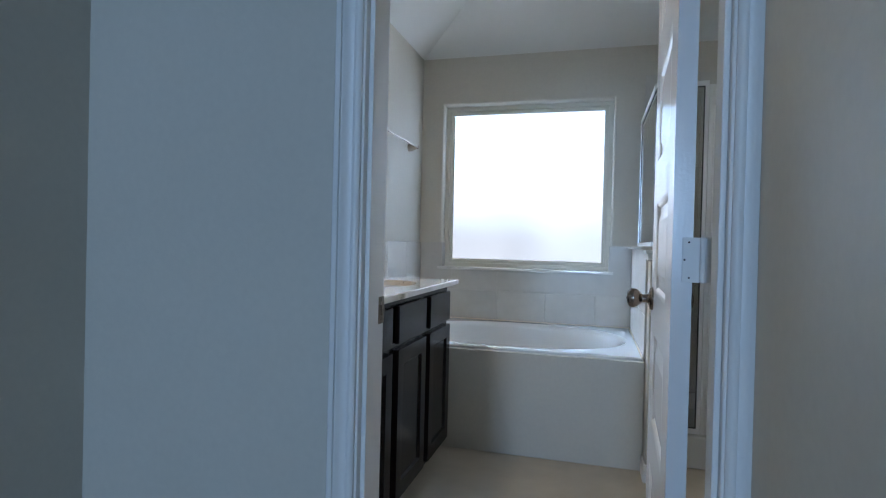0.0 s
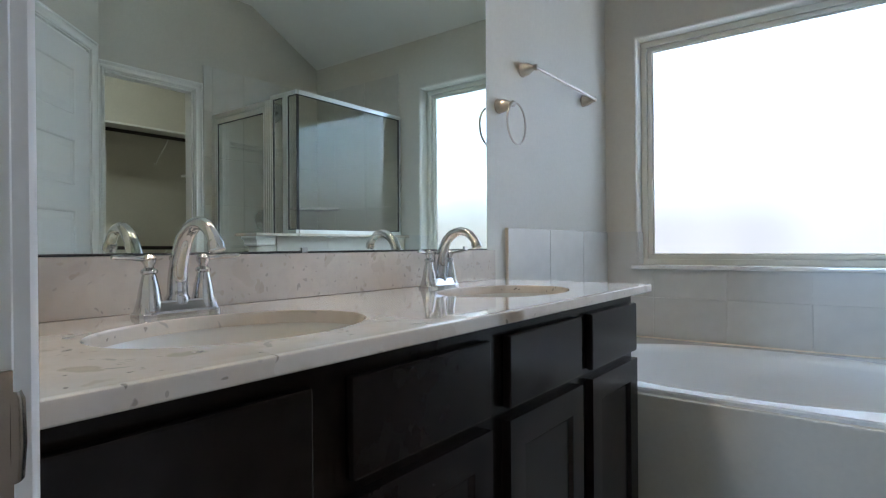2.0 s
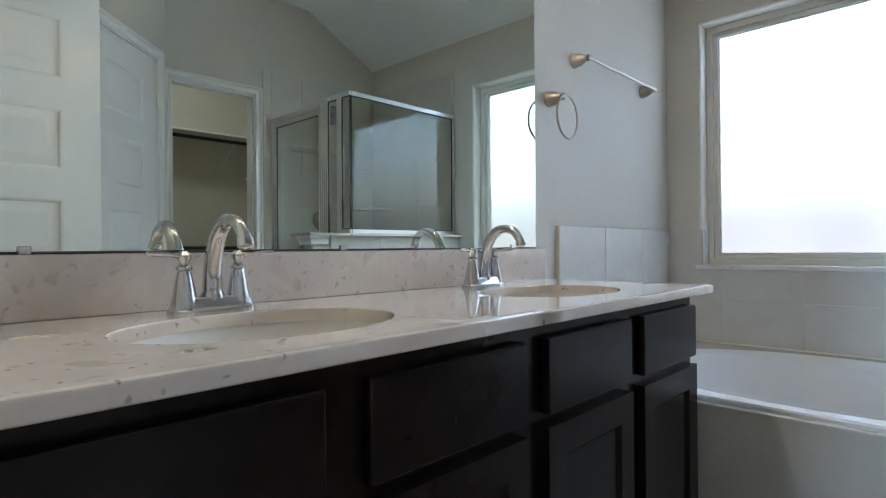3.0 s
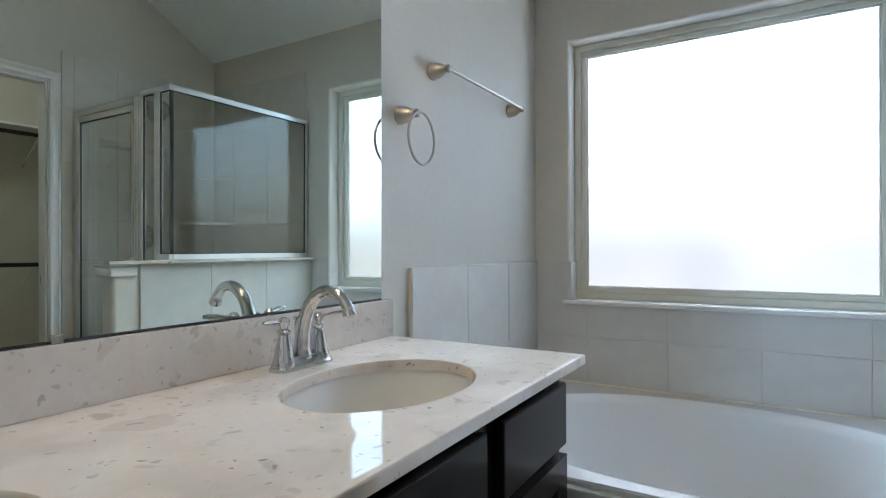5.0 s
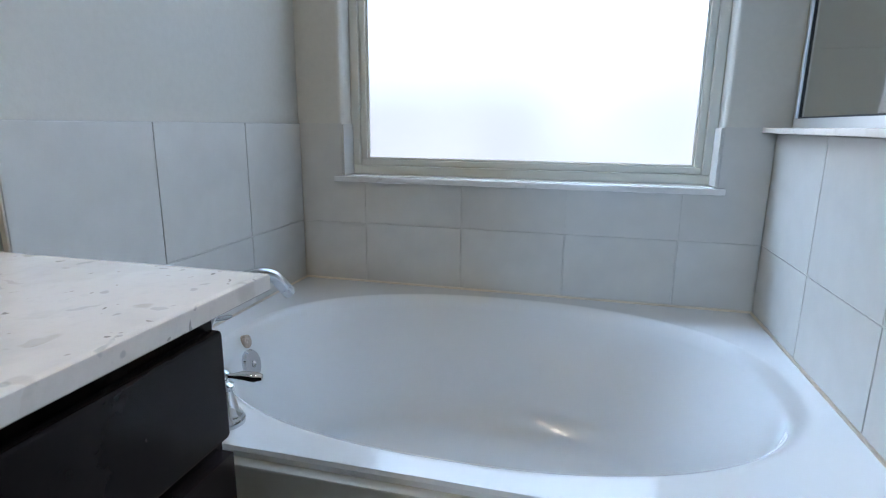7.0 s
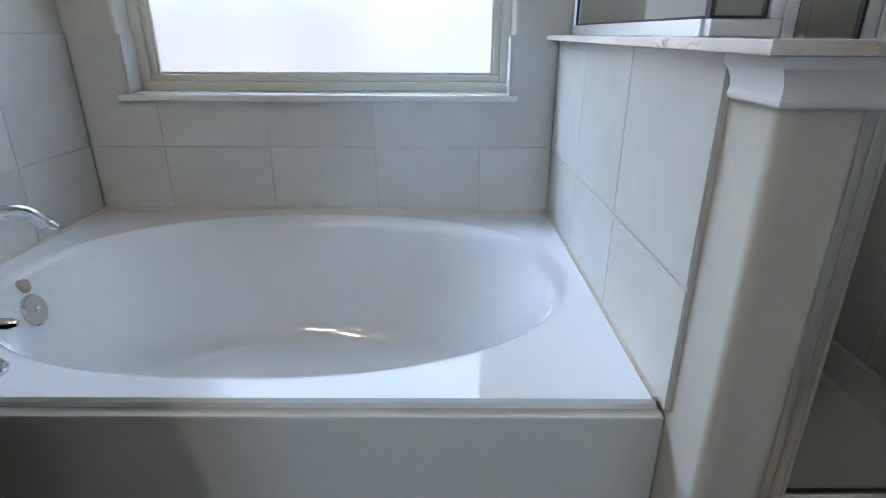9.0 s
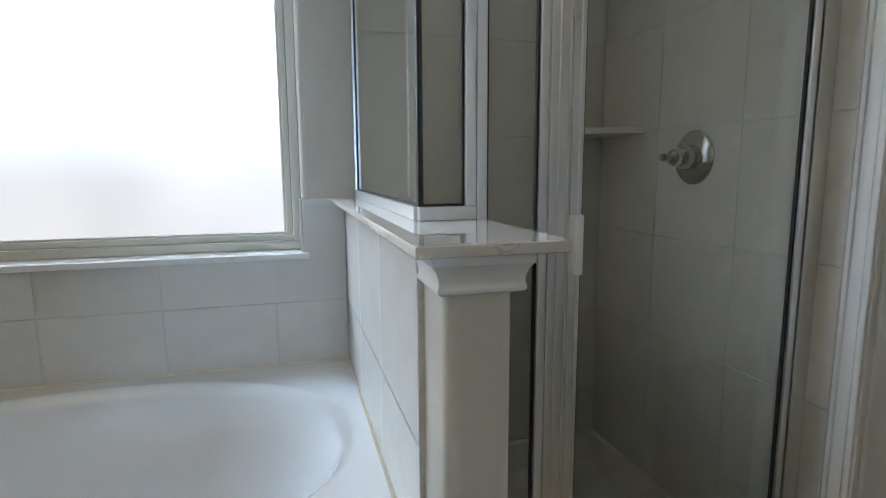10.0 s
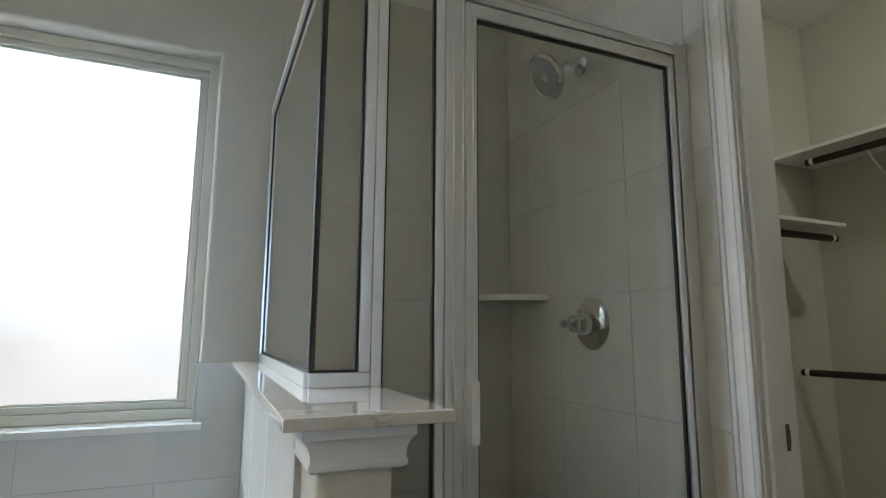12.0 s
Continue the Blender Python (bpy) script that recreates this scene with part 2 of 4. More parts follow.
def tube(points, radii, segs=14, into=None, closed=False, squash=1.0):
    """A round rod along points; radii is one number or one for each point."""
    bm = into or bmesh.new()
    pts = [Vector(p) for p in points]
    n = len(pts)
    rad = [radii] * n if isinstance(radii, (int, float)) else radii
    rings, side = [], None
    for i, p in enumerate(pts):
        a = pts[(i - 1) % n] if closed or i else pts[0]
        b = pts[(i + 1) % n] if closed or i < n - 1 else pts[-1]
        d = (b - a).normalized()
        if side is None:
            side = d.orthogonal().normalized()
        side = (side - d * side.dot(d)).normalized()
        up = d.cross(side)
        rings.append([bm.verts.new(p + rad[i] * (math.cos(t) * side + squash * math.sin(t) * up)) for t in (2 * math.pi * k / segs for k in range(segs))])
    pairs = list(zip(rings, rings[1:])) + ([(rings[-1], rings[0])] if closed else [])
    for a, b in pairs:
        for k in range(segs):
            j = (k + 1) % segs
            bm.faces.new((a[k], a[j], b[j], b[k]))
    if not closed:
        bm.faces.new(rings[0][::-1])
        bm.faces.new(rings[-1])
    return bm


def smooth_path(pts, steps=8):
    """Catmull-Rom through pts."""
    p = [Vector(q) for q in pts]
    p = [2 * p[0] - p[1]] + p + [2 * p[-1] - p[-2]]
    out = []
    for i in range(1, len(p) - 2):
        for k in range(steps):
            t = k / steps
            a, b, c, d = p[i - 1:i + 3]
            out.append(0.5 * ((2 * b) + (c - a) * t + (2 * a - 5 * b + 4 * c - d) * t * t + (3 * b - a - 3 * c + d) * t ** 3))
    return out + [p[-2]]


def mesh_of(name, bm, mat, angle=38):
    """Smooth shading in which large flat faces stay flat: each corner's normal leans towards the larger faces round it."""
    bmesh.ops.recalc_face_normals(bm, faces=bm.faces)
    bm.normal_update()
    limit = math.cos(radians(angle))
    normals = []
    for f in bm.faces:
        for corner in f.loops:
            total = Vector((0, 0, 0))
            for g in corner.vert.link_faces:
                if g.normal.dot(f.normal) >= limit:
                    total += g.normal * g.calc_area()
            normals.append(total.normalized() if total.length > 1e-12 else f.normal.copy())
    me = bpy.data.meshes.new(name)
    bm.to_mesh(me)
    bm.free()
    me.materials.append(mat)
    me.polygons.foreach_set("use_smooth", [True] * len(me.polygons))
    me.set_sharp_from_angle(angle=radians(angle))
    me.normals_split_custom_set(normals)
    return me


def part(name, bm, mat, parent, label=""):
    ob = new(name, mesh_of(name, bm, mat))
    ob.parent = parent
    if parent.parent is None:
        ob.matrix_parent_inverse = parent.matrix_basis.inverted()
    return tagged(ob, label) if label else ob


def thing(name, at, label, category, group=""):
    ob = new(name)
    ob.matrix_basis = Matrix.Translation(at)
    ob.empty_display_size = 0.05
    return tagged(ob, label, category, group)


def solid(name, bm, mat, label, category):
    return tagged(new(name, mesh_of(name, bm, mat)), label, category)


def structure(name, bm, mat, label=""):
    return tagged(new(name, mesh_of(name, bm, mat)), label, kind="structure")


def wall_with_holes(axis, lo, hi, a0, a1, z0, z1, holes, into=None):
    """A slab lo..hi thick across axis, along the other axis a0..a1, with rectangular holes (a0, a1, z0, z1)."""
    bm = into or bmesh.new()
    us = sorted({a0, a1, *[h[0] for h in holes], *[h[1] for h in holes]})
    zs = sorted({z0, z1, *[h[2] for h in holes], *[h[3] for h in holes]})

    def gap(i, j):
        if not (0 <= i < len(us) - 1 and 0 <= j < len(zs) - 1):
            return True
        u, z = (us[i] + us[i + 1]) / 2, (zs[j] + zs[j + 1]) / 2
        return any(h[0] < u < h[1] and h[2] < z < h[3] for h in holes)

    def at(u, w, z):
        return (w, u, z) if axis == "x" else (u, w, z)

    def quad(*ps):
        bm.faces.new([bm.verts.new(at(*p)) for p in ps])

    for i in range(len(us) - 1):
        for j in range(len(zs) - 1):
            if gap(i, j):
                continue
            u0, u1, v0, v1 = us[i], us[i + 1], zs[j], zs[j + 1]
            for w in (lo, hi):
                quad((u0, w, v0), (u1, w, v0), (u1, w, v1), (u0, w, v1))
            if gap(i - 1, j):
                quad((u0, lo, v0), (u0, hi, v0), (u0, hi, v1), (u0, lo, v1))
            if gap(i + 1, j):
                quad((u1, lo, v0), (u1, hi, v0), (u1, hi, v1), (u1, lo, v1))
            if gap(i, j - 1):
                quad((u0, lo, v0), (u1, lo, v0), (u1, hi, v0), (u0, hi, v0))
            if gap(i, j + 1):
                quad((u0, lo, v1), (u1, lo, v1), (u1, hi, v1), (u0, hi, v1))
    bmesh.ops.remove_doubles(bm, verts=bm.verts, dist=1e-5)
    bmesh.ops.recalc_face_normals(bm, faces=bm.faces)
    return bm


# ---- the room's shell ----
LEFT, BACK, RIGHT = -0.0125, 0.010, 2.472     # faces of the painted walls
ENTRY_IN, ENTRY_OUT = -2.846, -2.965         # faces of the entry wall
DOOR_L, DOOR_R, DOOR_H = 0.826, 1.454, 2.06  # entry opening between the jambs
CLO_N, CLO_S, CLO_H = -1.030, -1.575, 2.085                # closet opening
CEIL_LOW, CEIL_HIGH, RUN = 2.475, 2.80, 0.60
WIN = (0.156, 1.362, 0.935, 2.128)           # window opening: x0, x1, z0, z1

structure("floor_hall", box(-0.2, 1.8, -4.7, -2.91, -0.10, -0.002), CARPET, "brown hall carpet")
structure("floor", box(-0.2, 2.55, -2.91, 0.2, -0.10, 0.0), FLOORM, "beige sheet vinyl bathroom floor")
structure("floor_closet", box(2.55, 4.51, -2.8, 0.3, -0.10, 0.004), CARPET, "brown carpet on the closet floor")
wall_west = structure("wall_west", box(-0.13, LEFT, ENTRY_OUT, 0.16, 0.0, 2.95), WALL, "greige painted wall behind vanity and tub")


def window_wall():
    """The wall with the window's hole; the room-side arris of the hole is rounded."""
    bm = wall_with_holes("y", BACK, 0.16, LEFT, 4.51, 0.0, 2.95, [WIN])
    rim = []
    for e in bm.edges:
        a, b = e.verts[0].co, e.verts[1].co
        m = (a + b) / 2
        if abs(a.y - BACK) < 1e-4 and abs(b.y - BACK) < 1e-4 and len(e.link_faces) == 2 and abs(e.link_faces[0].normal.dot(e.link_faces[1].normal)) < 0.1:
            if WIN[0] - 1e-3 < m.x < WIN[1] + 1e-3 and WIN[2] - 1e-3 < m.z < WIN[3] + 1e-3:
                rim.append(e)
    bmesh.ops.bevel(bm, geom=rim, offset=0.020, segments=5, profile=0.5, affect="EDGES")
    return bm


wall_north = structure("wall_north", window_wall(), WALL, "greige painted wall with the window")
wall_east = structure("wall_east", wall_with_holes("x", RIGHT, RIGHT + 0.115, -1.72, BACK, 0.0, 2.95, [(CLO_S - 0.02, CLO_N + 0.02, 0.0, CLO_H + 0.02)]), WALL, "greige wall with the closet doorway")
structure("wall_entry", wall_with_holes("y", ENTRY_OUT, ENTRY_IN, LEFT, 2.70, 0.0, 2.95, [(DOOR_L - 0.02, DOOR_R + 0.02, 0.0, DOOR_H + 0.02)]), WALL, "greige wall with the entry doorway")
CORNER = Vector((2.16, -1.717))
structure("wall_closet_side", box(CORNER.x + 0.02, 2.70, CORNER.y - 0.12, CORNER.y - 0.004, 0.0, 2.95), WALL)
# the wall across the corner, at 45 degrees, with a closed door
DIAG = Matrix.Translation((CORNER.x, CORNER.y, 0)) @ Matrix.Rotation(radians(-135), 4, "Z")
structure("wall_corner", move(wall_with_holes("y", 0.0, 0.12, 0.0, 0.80, 0.0, 2.95, [(0.075, 0.705, 0.0, DOOR_H + 0.02)]), DIAG), WALL, "greige wall across the corner")
structure("wall_closet_east", box(4.39, 4.51, -2.8, BACK, 0.0, 2.95), WALL)
structure("wall_closet_south", box(2.70, 4.39, -2.8, -2.68, 0.0, 2.95), WALL)
structure("wall_closet_west", box(2.58, 2.70, -2.8, -1.838, 0.0, 2.95), WALL)
structure("wall_hall_west", box(0.05, 0.168, -4.6, ENTRY_OUT, 0.0, 2.6), WALL)
structure("wall_hall_east", box(1.494, 1.66, -4.6, ENTRY_OUT, 0.0, 2.6), WALL)
structure("ceiling_hall", box(0.05, 1.66, -4.6, ENTRY_OUT, 2.6, 2.7), CEIL)
structure("ceiling_closet", box(RIGHT + 0.116, 4.51, -2.8, BACK, 2.93, 3.0), CEIL)
# unseen bedroom behind the walk's start, plain walls only, dark so less light bounces
structure("floor_bedroom", box(-2.2, 3.2, -11.2, -4.6, -0.10, -0.004), CARPET)
structure("wall_bedroom_north", wall_with_holes("y", -4.6, -4.5, -2.2, 3.2, 0.0, 2.7, [(0.168, 1.494, 0.0, 2.6)]), BEDROOM_DARK)
structure("wall_bedroom_south", box(-2.2, 3.2, -11.3, -11.2, 0.0, 2.7), BEDROOM_DARK)
structure("wall_bedroom_west", box(-2.3, -2.2, -11.2, -4.5, 0.0, 2.7), BEDROOM_DARK)
structure("wall_bedroom_east", box(3.2, 3.3, -11.2, -4.5, 0.0, 2.7), BEDROOM_DARK)
structure("ceiling_bedroom", box(-2.2, 3.2, -11.2, -4.5, 2.7, 2.8), CEIL)


def vaulted_ceiling():
    bm = bmesh.new()
    x0, y0, x1, y1 = LEFT, BACK, 2.70, ENTRY_OUT
    a, b, c = bm.verts.new((x0, y0, CEIL_LOW)), bm.verts.new((x1, y0, CEIL_LOW)), bm.verts.new((x0, y1, CEIL_LOW))
    h, e, s, f = (bm.verts.new((x0 + RUN, y0 - RUN, CEIL_HIGH)), bm.verts.new((x1, y0 - RUN, CEIL_HIGH)),
                  bm.verts.new((x0 + RUN, y1, CEIL_HIGH)), bm.verts.new((x1, y1, CEIL_HIGH)))
    for q in ((a, b, e, h), (a, h, s, c), (h, e, f, s)):
        bm.faces.new(q)
    ext = bmesh.ops.extrude_face_region(bm, geom=bm.faces[:])
    bmesh.ops.translate(bm, vec=(0, 0, 0.12), verts=[v for v in ext["geom"] if isinstance(v, bmesh.types.BMVert)])
    return bm


structure("ceiling", vaulted_ceiling(), CEIL, "white vaulted ceiling with a hipped slope")


# ---- door frames, casings, baseboards ----
CASING = [(0.86 * w, d) for w, d in ((0, 0), (0, 0.007), (0.003, 0.0095), (0.008, 0.0118), (0.013, 0.0115), (0.017, 0.0085), (0.019, 0.006), (0.025, 0.0070), (0.033, 0.0105), (0.038, 0.0150), (0.0405, 0.0165), (0.042, 0.0125), (0.044, 0.0125), (0.0455, 0.0180), (0.056, 0.0180), (0.059, 0.0155), (0.060, 0.010), (0.060, 0))]


def casing(m, u0, u1, top):
    """Mitred trim round an opening u0..u1 wide; m takes (along, out of the wall, up)."""
    bm = bmesh.new()
    rows = []
    for w, d in CASING:
        w += 0.005
        rows.append([bm.verts.new(m @ Vector(p)) for p in ((u0 - w, d, 0), (u0 - w, d, top + w), (u1 + w, d, top + w), (u1 + w, d, 0))])
    for a, b in zip(rows, rows[1:] + rows[:1]):
        for k in range(3):
            bm.faces.new((a[k], a[k + 1], b[k + 1], b[k]))
    bm.faces.new([r[0] for r in rows])
    bm.faces.new([r[3] for r in rows])
    return bm


def door_frame(name, m, u0, u1, top, depth, label, faces=(True, True)):
    """Jambs, head, stops and casings; m takes (along, in through the wall, up)."""
    ob = tagged(thing(name, (0, 0, 0), label, "door frame"), kind="structure")
    for tag, b in (("jamb", box(u0 - 0.02, u0, 0, depth, 0, top, 0.001, 1)), ("jamb", box(u1, u1 + 0.02, 0, depth, 0, top, 0.001, 1)), ("head_jamb", box(u0 - 0.02, u1 + 0.02, 0, depth, top, top + 0.02, 0.001, 1)),
                   ("stop", box(u0, u0 + 0.011, depth * 0.12, depth * 0.53, 0, top - 0.011, 0.003)), ("stop", box(u1 - 0.011, u1, depth * 0.12, depth * 0.53, 0, top - 0.011, 0.003)), ("stop", box(u0, u1, depth * 0.12, depth * 0.53, top - 0.011, top, 0.003))):
        part(tag, move(b, m), TRIM, ob)
    if faces[0]:
        part("casing", casing(m @ Matrix.Diagonal((1, -1, 1, 1)), u0, u1, top), TRIM, ob)
    if faces[1]:
        part("casing", casing(m @ Matrix.Translation((0, depth, 0)), u0, u1, top), TRIM, ob)
    return ob


entry_frame = door_frame("door_frame_1", Matrix.Translation((0, ENTRY_OUT, 0)), DOOR_L, DOOR_R, DOOR_H, ENTRY_IN - ENTRY_OUT, "white painted entry door frame with moulded casing")
closet_frame = door_frame("door_frame_2", Matrix.Translation((RIGHT, 0, 0)) @ Matrix.Rotation(radians(-90), 4, "Z"), -CLO_N, -CLO_S, CLO_H, 0.115, "white painted closet door frame with moulded casing")
door_frame("door_frame_3", DIAG, 0.095, 0.685, DOOR_H, 0.12, "white painted frame of the closed corner door", (True, False))


def panel_slab(w, h, t, panels, loops):
    """A door leaf: u 0..w, depth 0..t, z 0..h, with moulded panels (u0, u1, z0, z1) on both faces; loops: (inset, depth)."""
    bm = bmesh.new()
    us = sorted({0, w, *[p[0] for p in panels], *[p[1] for p in panels]})
    zs = sorted({0, h, *[p[2] for p in panels], *[p[3] for p in panels]})
    for side in (0, 1):
        def at(u, z, d):
            return bm.verts.new((u, t - d if side else d, z))
        for i in range(len(us) - 1):
            for j in range(len(zs) - 1):
                u0, u1, z0, z1 = us[i], us[i + 1], zs[j], zs[j + 1]
                hit = any(abs(p[0] - u0) < 1e-6 and abs(p[2] - z0) < 1e-6 for p in panels)
                if not hit:
                    bm.faces.new([at(u0, z0, 0), at(u1, z0, 0), at(u1, z1, 0), at(u0, z1, 0)])
                    continue
                rings = [[at(u0 + k, z0 + k, d), at(u1 - k, z0 + k, d), at(u1 - k, z1 - k, d), at(u0 + k, z1 - k, d)] for k, d in loops]
                for a, b in zip(rings, rings[1:]):
                    for k in range(4):
                        bm.faces.new((a[k], a[(k + 1) % 4], b[(k + 1) % 4], b[k]))
                bm.faces.new(rings[-1])
    for a, b, c, d in (((0, 0), (0, t), (w, t), (w, 0)),):
        for z in (0, h):
            bm.faces.new([bm.verts.new((p[0], p[1], z)) for p in (a, b, c, d)])
    for u in (0, w):
        bm.faces.new([bm.verts.new((u, p[0], p[1])) for p in ((0, 0), (t, 0), (t, h), (0, h))])
    bmesh.ops.remove_doubles(bm, verts=bm.verts, dist=1e-5)
    return bm


MOULD = [(0, 0), (0.010, 0.004), (0.016, 0.009), (0.030, 0.009), (0.052, 0.003), (0.056, 0.003)]
KNOB = [(0.032, 0), (0.032, 0.004), (0.029, 0.008), (0.014, 0.012), (0.011, 0.018), (0.011, 0.028), (0.018, 0.034), (0.026, 0.044), (0.0275, 0.054), (0.024, 0.063), (0.015, 0.068), (0, 0.069)]


def panel_door(name, m, w, label, knob_z=0.962, knob=True):
    h, t = 2.03, 0.035
    panels = [(0.126, w - 0.126, z, z + 0.242) for z in (0.270, 0.621, 0.971, 1.321, 1.671)]
    ob = tagged(thing(name, m.translation, label, "door"), kind="structure")
    part("leaf", move(panel_slab(w, h, t, panels, MOULD), m @ Matrix.Translation((0, 0, 0.012))), DOORP, ob)
    if knob:
        for side in (0, 1):
            turn = Matrix.Translation((w - 0.070, t if side else 0, knob_z)) @ Matrix.Rotation(radians(-90 if side else 90), 4, "X")
            k = part("knob", lathe(KNOB, m @ turn, 28), BRASSY, ob, "round aged nickel door knob")
            part("key_slot", lathe([(0, 0.0692), (0.004, 0.0692), (0.004, 0.0702), (0, 0.0702)], m @ turn, 12), DARK, k)
        part("latch_plate", move(box(w - 0.0005, w + 0.0015, 0.005, 0.030, knob_z - 0.028, knob_z + 0.028, 0.0005, 1), m), BRASSY, ob)
    return ob


# leaf of the entry door, open at a right angle into the room
LEAF = Matrix.Translation((1.424, ENTRY_IN + 0.006, 0)) @ Matrix.Rotation(radians(87.5), 4, "Z")
entry_door = panel_door("door_1", LEAF, 0.618, "white five-panel interior door standing open")
corner_door = panel_door("door_2", DIAG @ Matrix.Translation((0.098, 0.002, 0)), 0.584, "white five-panel door, closed", knob=False)


def hinge(parent, x, y, z, m=None, leafs=True):
    m = m or Matrix.Identity(4)
    h = part("hinge", move(tube([(x, y, z - 0.041), (x, y, z + 0.041)], 0.005, 12), m), TRIM, parent, "painted butt hinge")
    if leafs:
        part("hinge_leaf", move(box(x - 0.034, x - 0.001, y + 0.0046, y + 0.0072, z - 0.041, z + 0.041, 0.0008, 1), m), TRIM, h)
        part("hinge_leaf", move(box(x + 0.001, x + 0.0165, y + 0.0046, y + 0.0072, z - 0.041, z + 0.041, 0.0008, 1), m), TRIM, h)
        for dx, dz in ((-0.022, -0.033), (-0.030, 0.0), (-0.023, 0.032)):
            part("screw", move(lathe([(0.0019, 0), (0.0019, 0.0008), (0, 0.001)], Matrix.Translation((x + dx, y + 0.0046, z + dz)) @ Matrix.Rotation(radians(90), 4, "X"), 8), m), DARK, h)
    return h


for z in (0.30, 1.083, 1.86):
    hinge(entry_door, 1.440, ENTRY_IN, z)
for z in (0.3, 1.08, 1.84):
    hinge(corner_door, 0.094, -0.004, z, DIAG, False)


def strike_plate(parent, m):
    """A pressed strike plate with its hole and two screws; m takes (out of the jamb, along, up)."""
    bm = wall_with_holes("x", 0.0, 0.0016, -0.014, 0.013, -0.028, 0.028, [(-0.011, 0.003, -0.012, 0.011)])
    p = part("strike_plate", move(bm, m), BRASSY, parent, "aged nickel strike plate")
    part("lip", move(tube(smooth_path([(0.0008, 0.012, 0), (0.0005, 0.015, 0), (-0.003, 0.0175, 0)], 4), 0.0014, 6), m @ Matrix.Diagonal((1, 1, 14, 1))), BRASSY, p)
    # flat dark sheet for the shade in the hole; the jamb is not cut
    part("strike_hole", move(box(0.0001, 0.0006, -0.011, 0.003, -0.012, 0.011), m), HOLEM, p)
    for z in (-0.021, 0.021):
        part("screw", lathe([(0.0030, 0), (0.0030, 0.0006), (0.002, 0.0010), (0, 0.0012)], m @ Matrix.Translation((0.0016, 0, z)) @ Matrix.Rotation(radians(90), 4, "Y"), 12), BRASSY, p)


strike_plate(entry_frame, Matrix.Translation((DOOR_L, ENTRY_IN - 0.014, 0.961)))
strike_plate(closet_frame, Matrix.Translation((RIGHT + 0.072, CLO_N, 0.986)) @ Matrix.Rotation(radians(-90), 4, "Z"))


def baseboard(name, x0, x1, y0, y1):
    structure(name, box(x0, x1, y0, y1, 0.0, 0.085, 0.004), TRIM, "white painted baseboard")


baseboard("baseboard_entry", 0.58, 0.760, ENTRY_IN, ENTRY_IN + 0.013)
baseboard("baseboard_hall_west", 0.168, 0.181, -4.6, ENTRY_OUT)
baseboard("baseboard_hall_east", 1.481, 1.494, -4.6, ENTRY_OUT - 0.02)
baseboard("baseboard_hall_end", 0.181, 0.765, ENTRY_OUT - 0.013, ENTRY_OUT)
baseboard("baseboard_closet_north", RIGHT + 0.116, 4.39, BACK - 0.013, BACK)
baseboard("baseboard_closet_east", 4.377, 4.39, -2.68, BACK - 0.013)


# ---- window ----
def window():
    x0, x1, z0, z1 = WIN
    ob = tagged(thing("window_1", (0.76, 0.1, z0), "square frosted window in a tan vinyl frame", "window"), kind="structure")
    for tag, b in (("frame_bar", (x0, x1, z1 - 0.030, z1)), ("frame_bar", (x0, x1, z0, z0 + 0.030)), ("frame_bar", (x0, x0 + 0.030, z0 + 0.030, z1 - 0.030)), ("frame_bar", (x1 - 0.030, x1, z0 + 0.030, z1 - 0.030))):
        part(tag, box(b[0], b[1], 0.085, 0.150, b[2], b[3], 0.003), VINYLF, ob)
    i = 0.030
    for tag, b in (("sash_bar", (x0 + i, x1 - i, z1 - i - 0.022, z1 - i)), ("sash_bar", (x0 + i, x1 - i, z0 + i, z0 + i + 0.022)), ("sash_bar", (x0 + i, x0 + i + 0.022, z0 + i + 0.022, z1 - i - 0.022)), ("sash_bar", (x1 - i - 0.022, x1 - i, z0 + i + 0.022, z1 - i - 0.022))):
        part(tag, box(b[0], b[1], 0.100, 0.140, b[2], b[3], 0.004), VINYLF, ob)
    i = 0.052
    for b in ((x0 + i, x1 - i, z1 - i - 0.007, z1 - i), (x0 + i, x1 - i, z0 + i, z0 + i + 0.007), (x0 + i, x0 + i + 0.007, z0 + i + 0.007, z1 - i - 0.007), (x1 - i - 0.007, x1 - i, z0 + i + 0.007, z1 - i - 0.007)):
        part("glazing_bead", box(b[0], b[1], 0.110, 0.1155, b[2], b[3], 0.0015, 1), VINYLF, ob)
    pane = part("pane", box(x0 + i - 0.004, x1 - i + 0.004, 0.116, 0.122, z0 + i - 0.004, z1 - i + 0.004), FROST, ob, "frosted glass pane")
    pane.visible_shadow = False
    return ob


window()
sill = structure("window_sill", box(0.132, 1.382, -0.022, 0.110, 0.914, 0.9345, 0.003), SILL, "white marble window sill")
backdrop = structure("backdrop", box(-0.9, 2.4, 0.55, 0.56, 0.1, 3.2), GLOW, "bright overcast daylight outside the window")


# ---- bathtub ----
DECK = 0.556


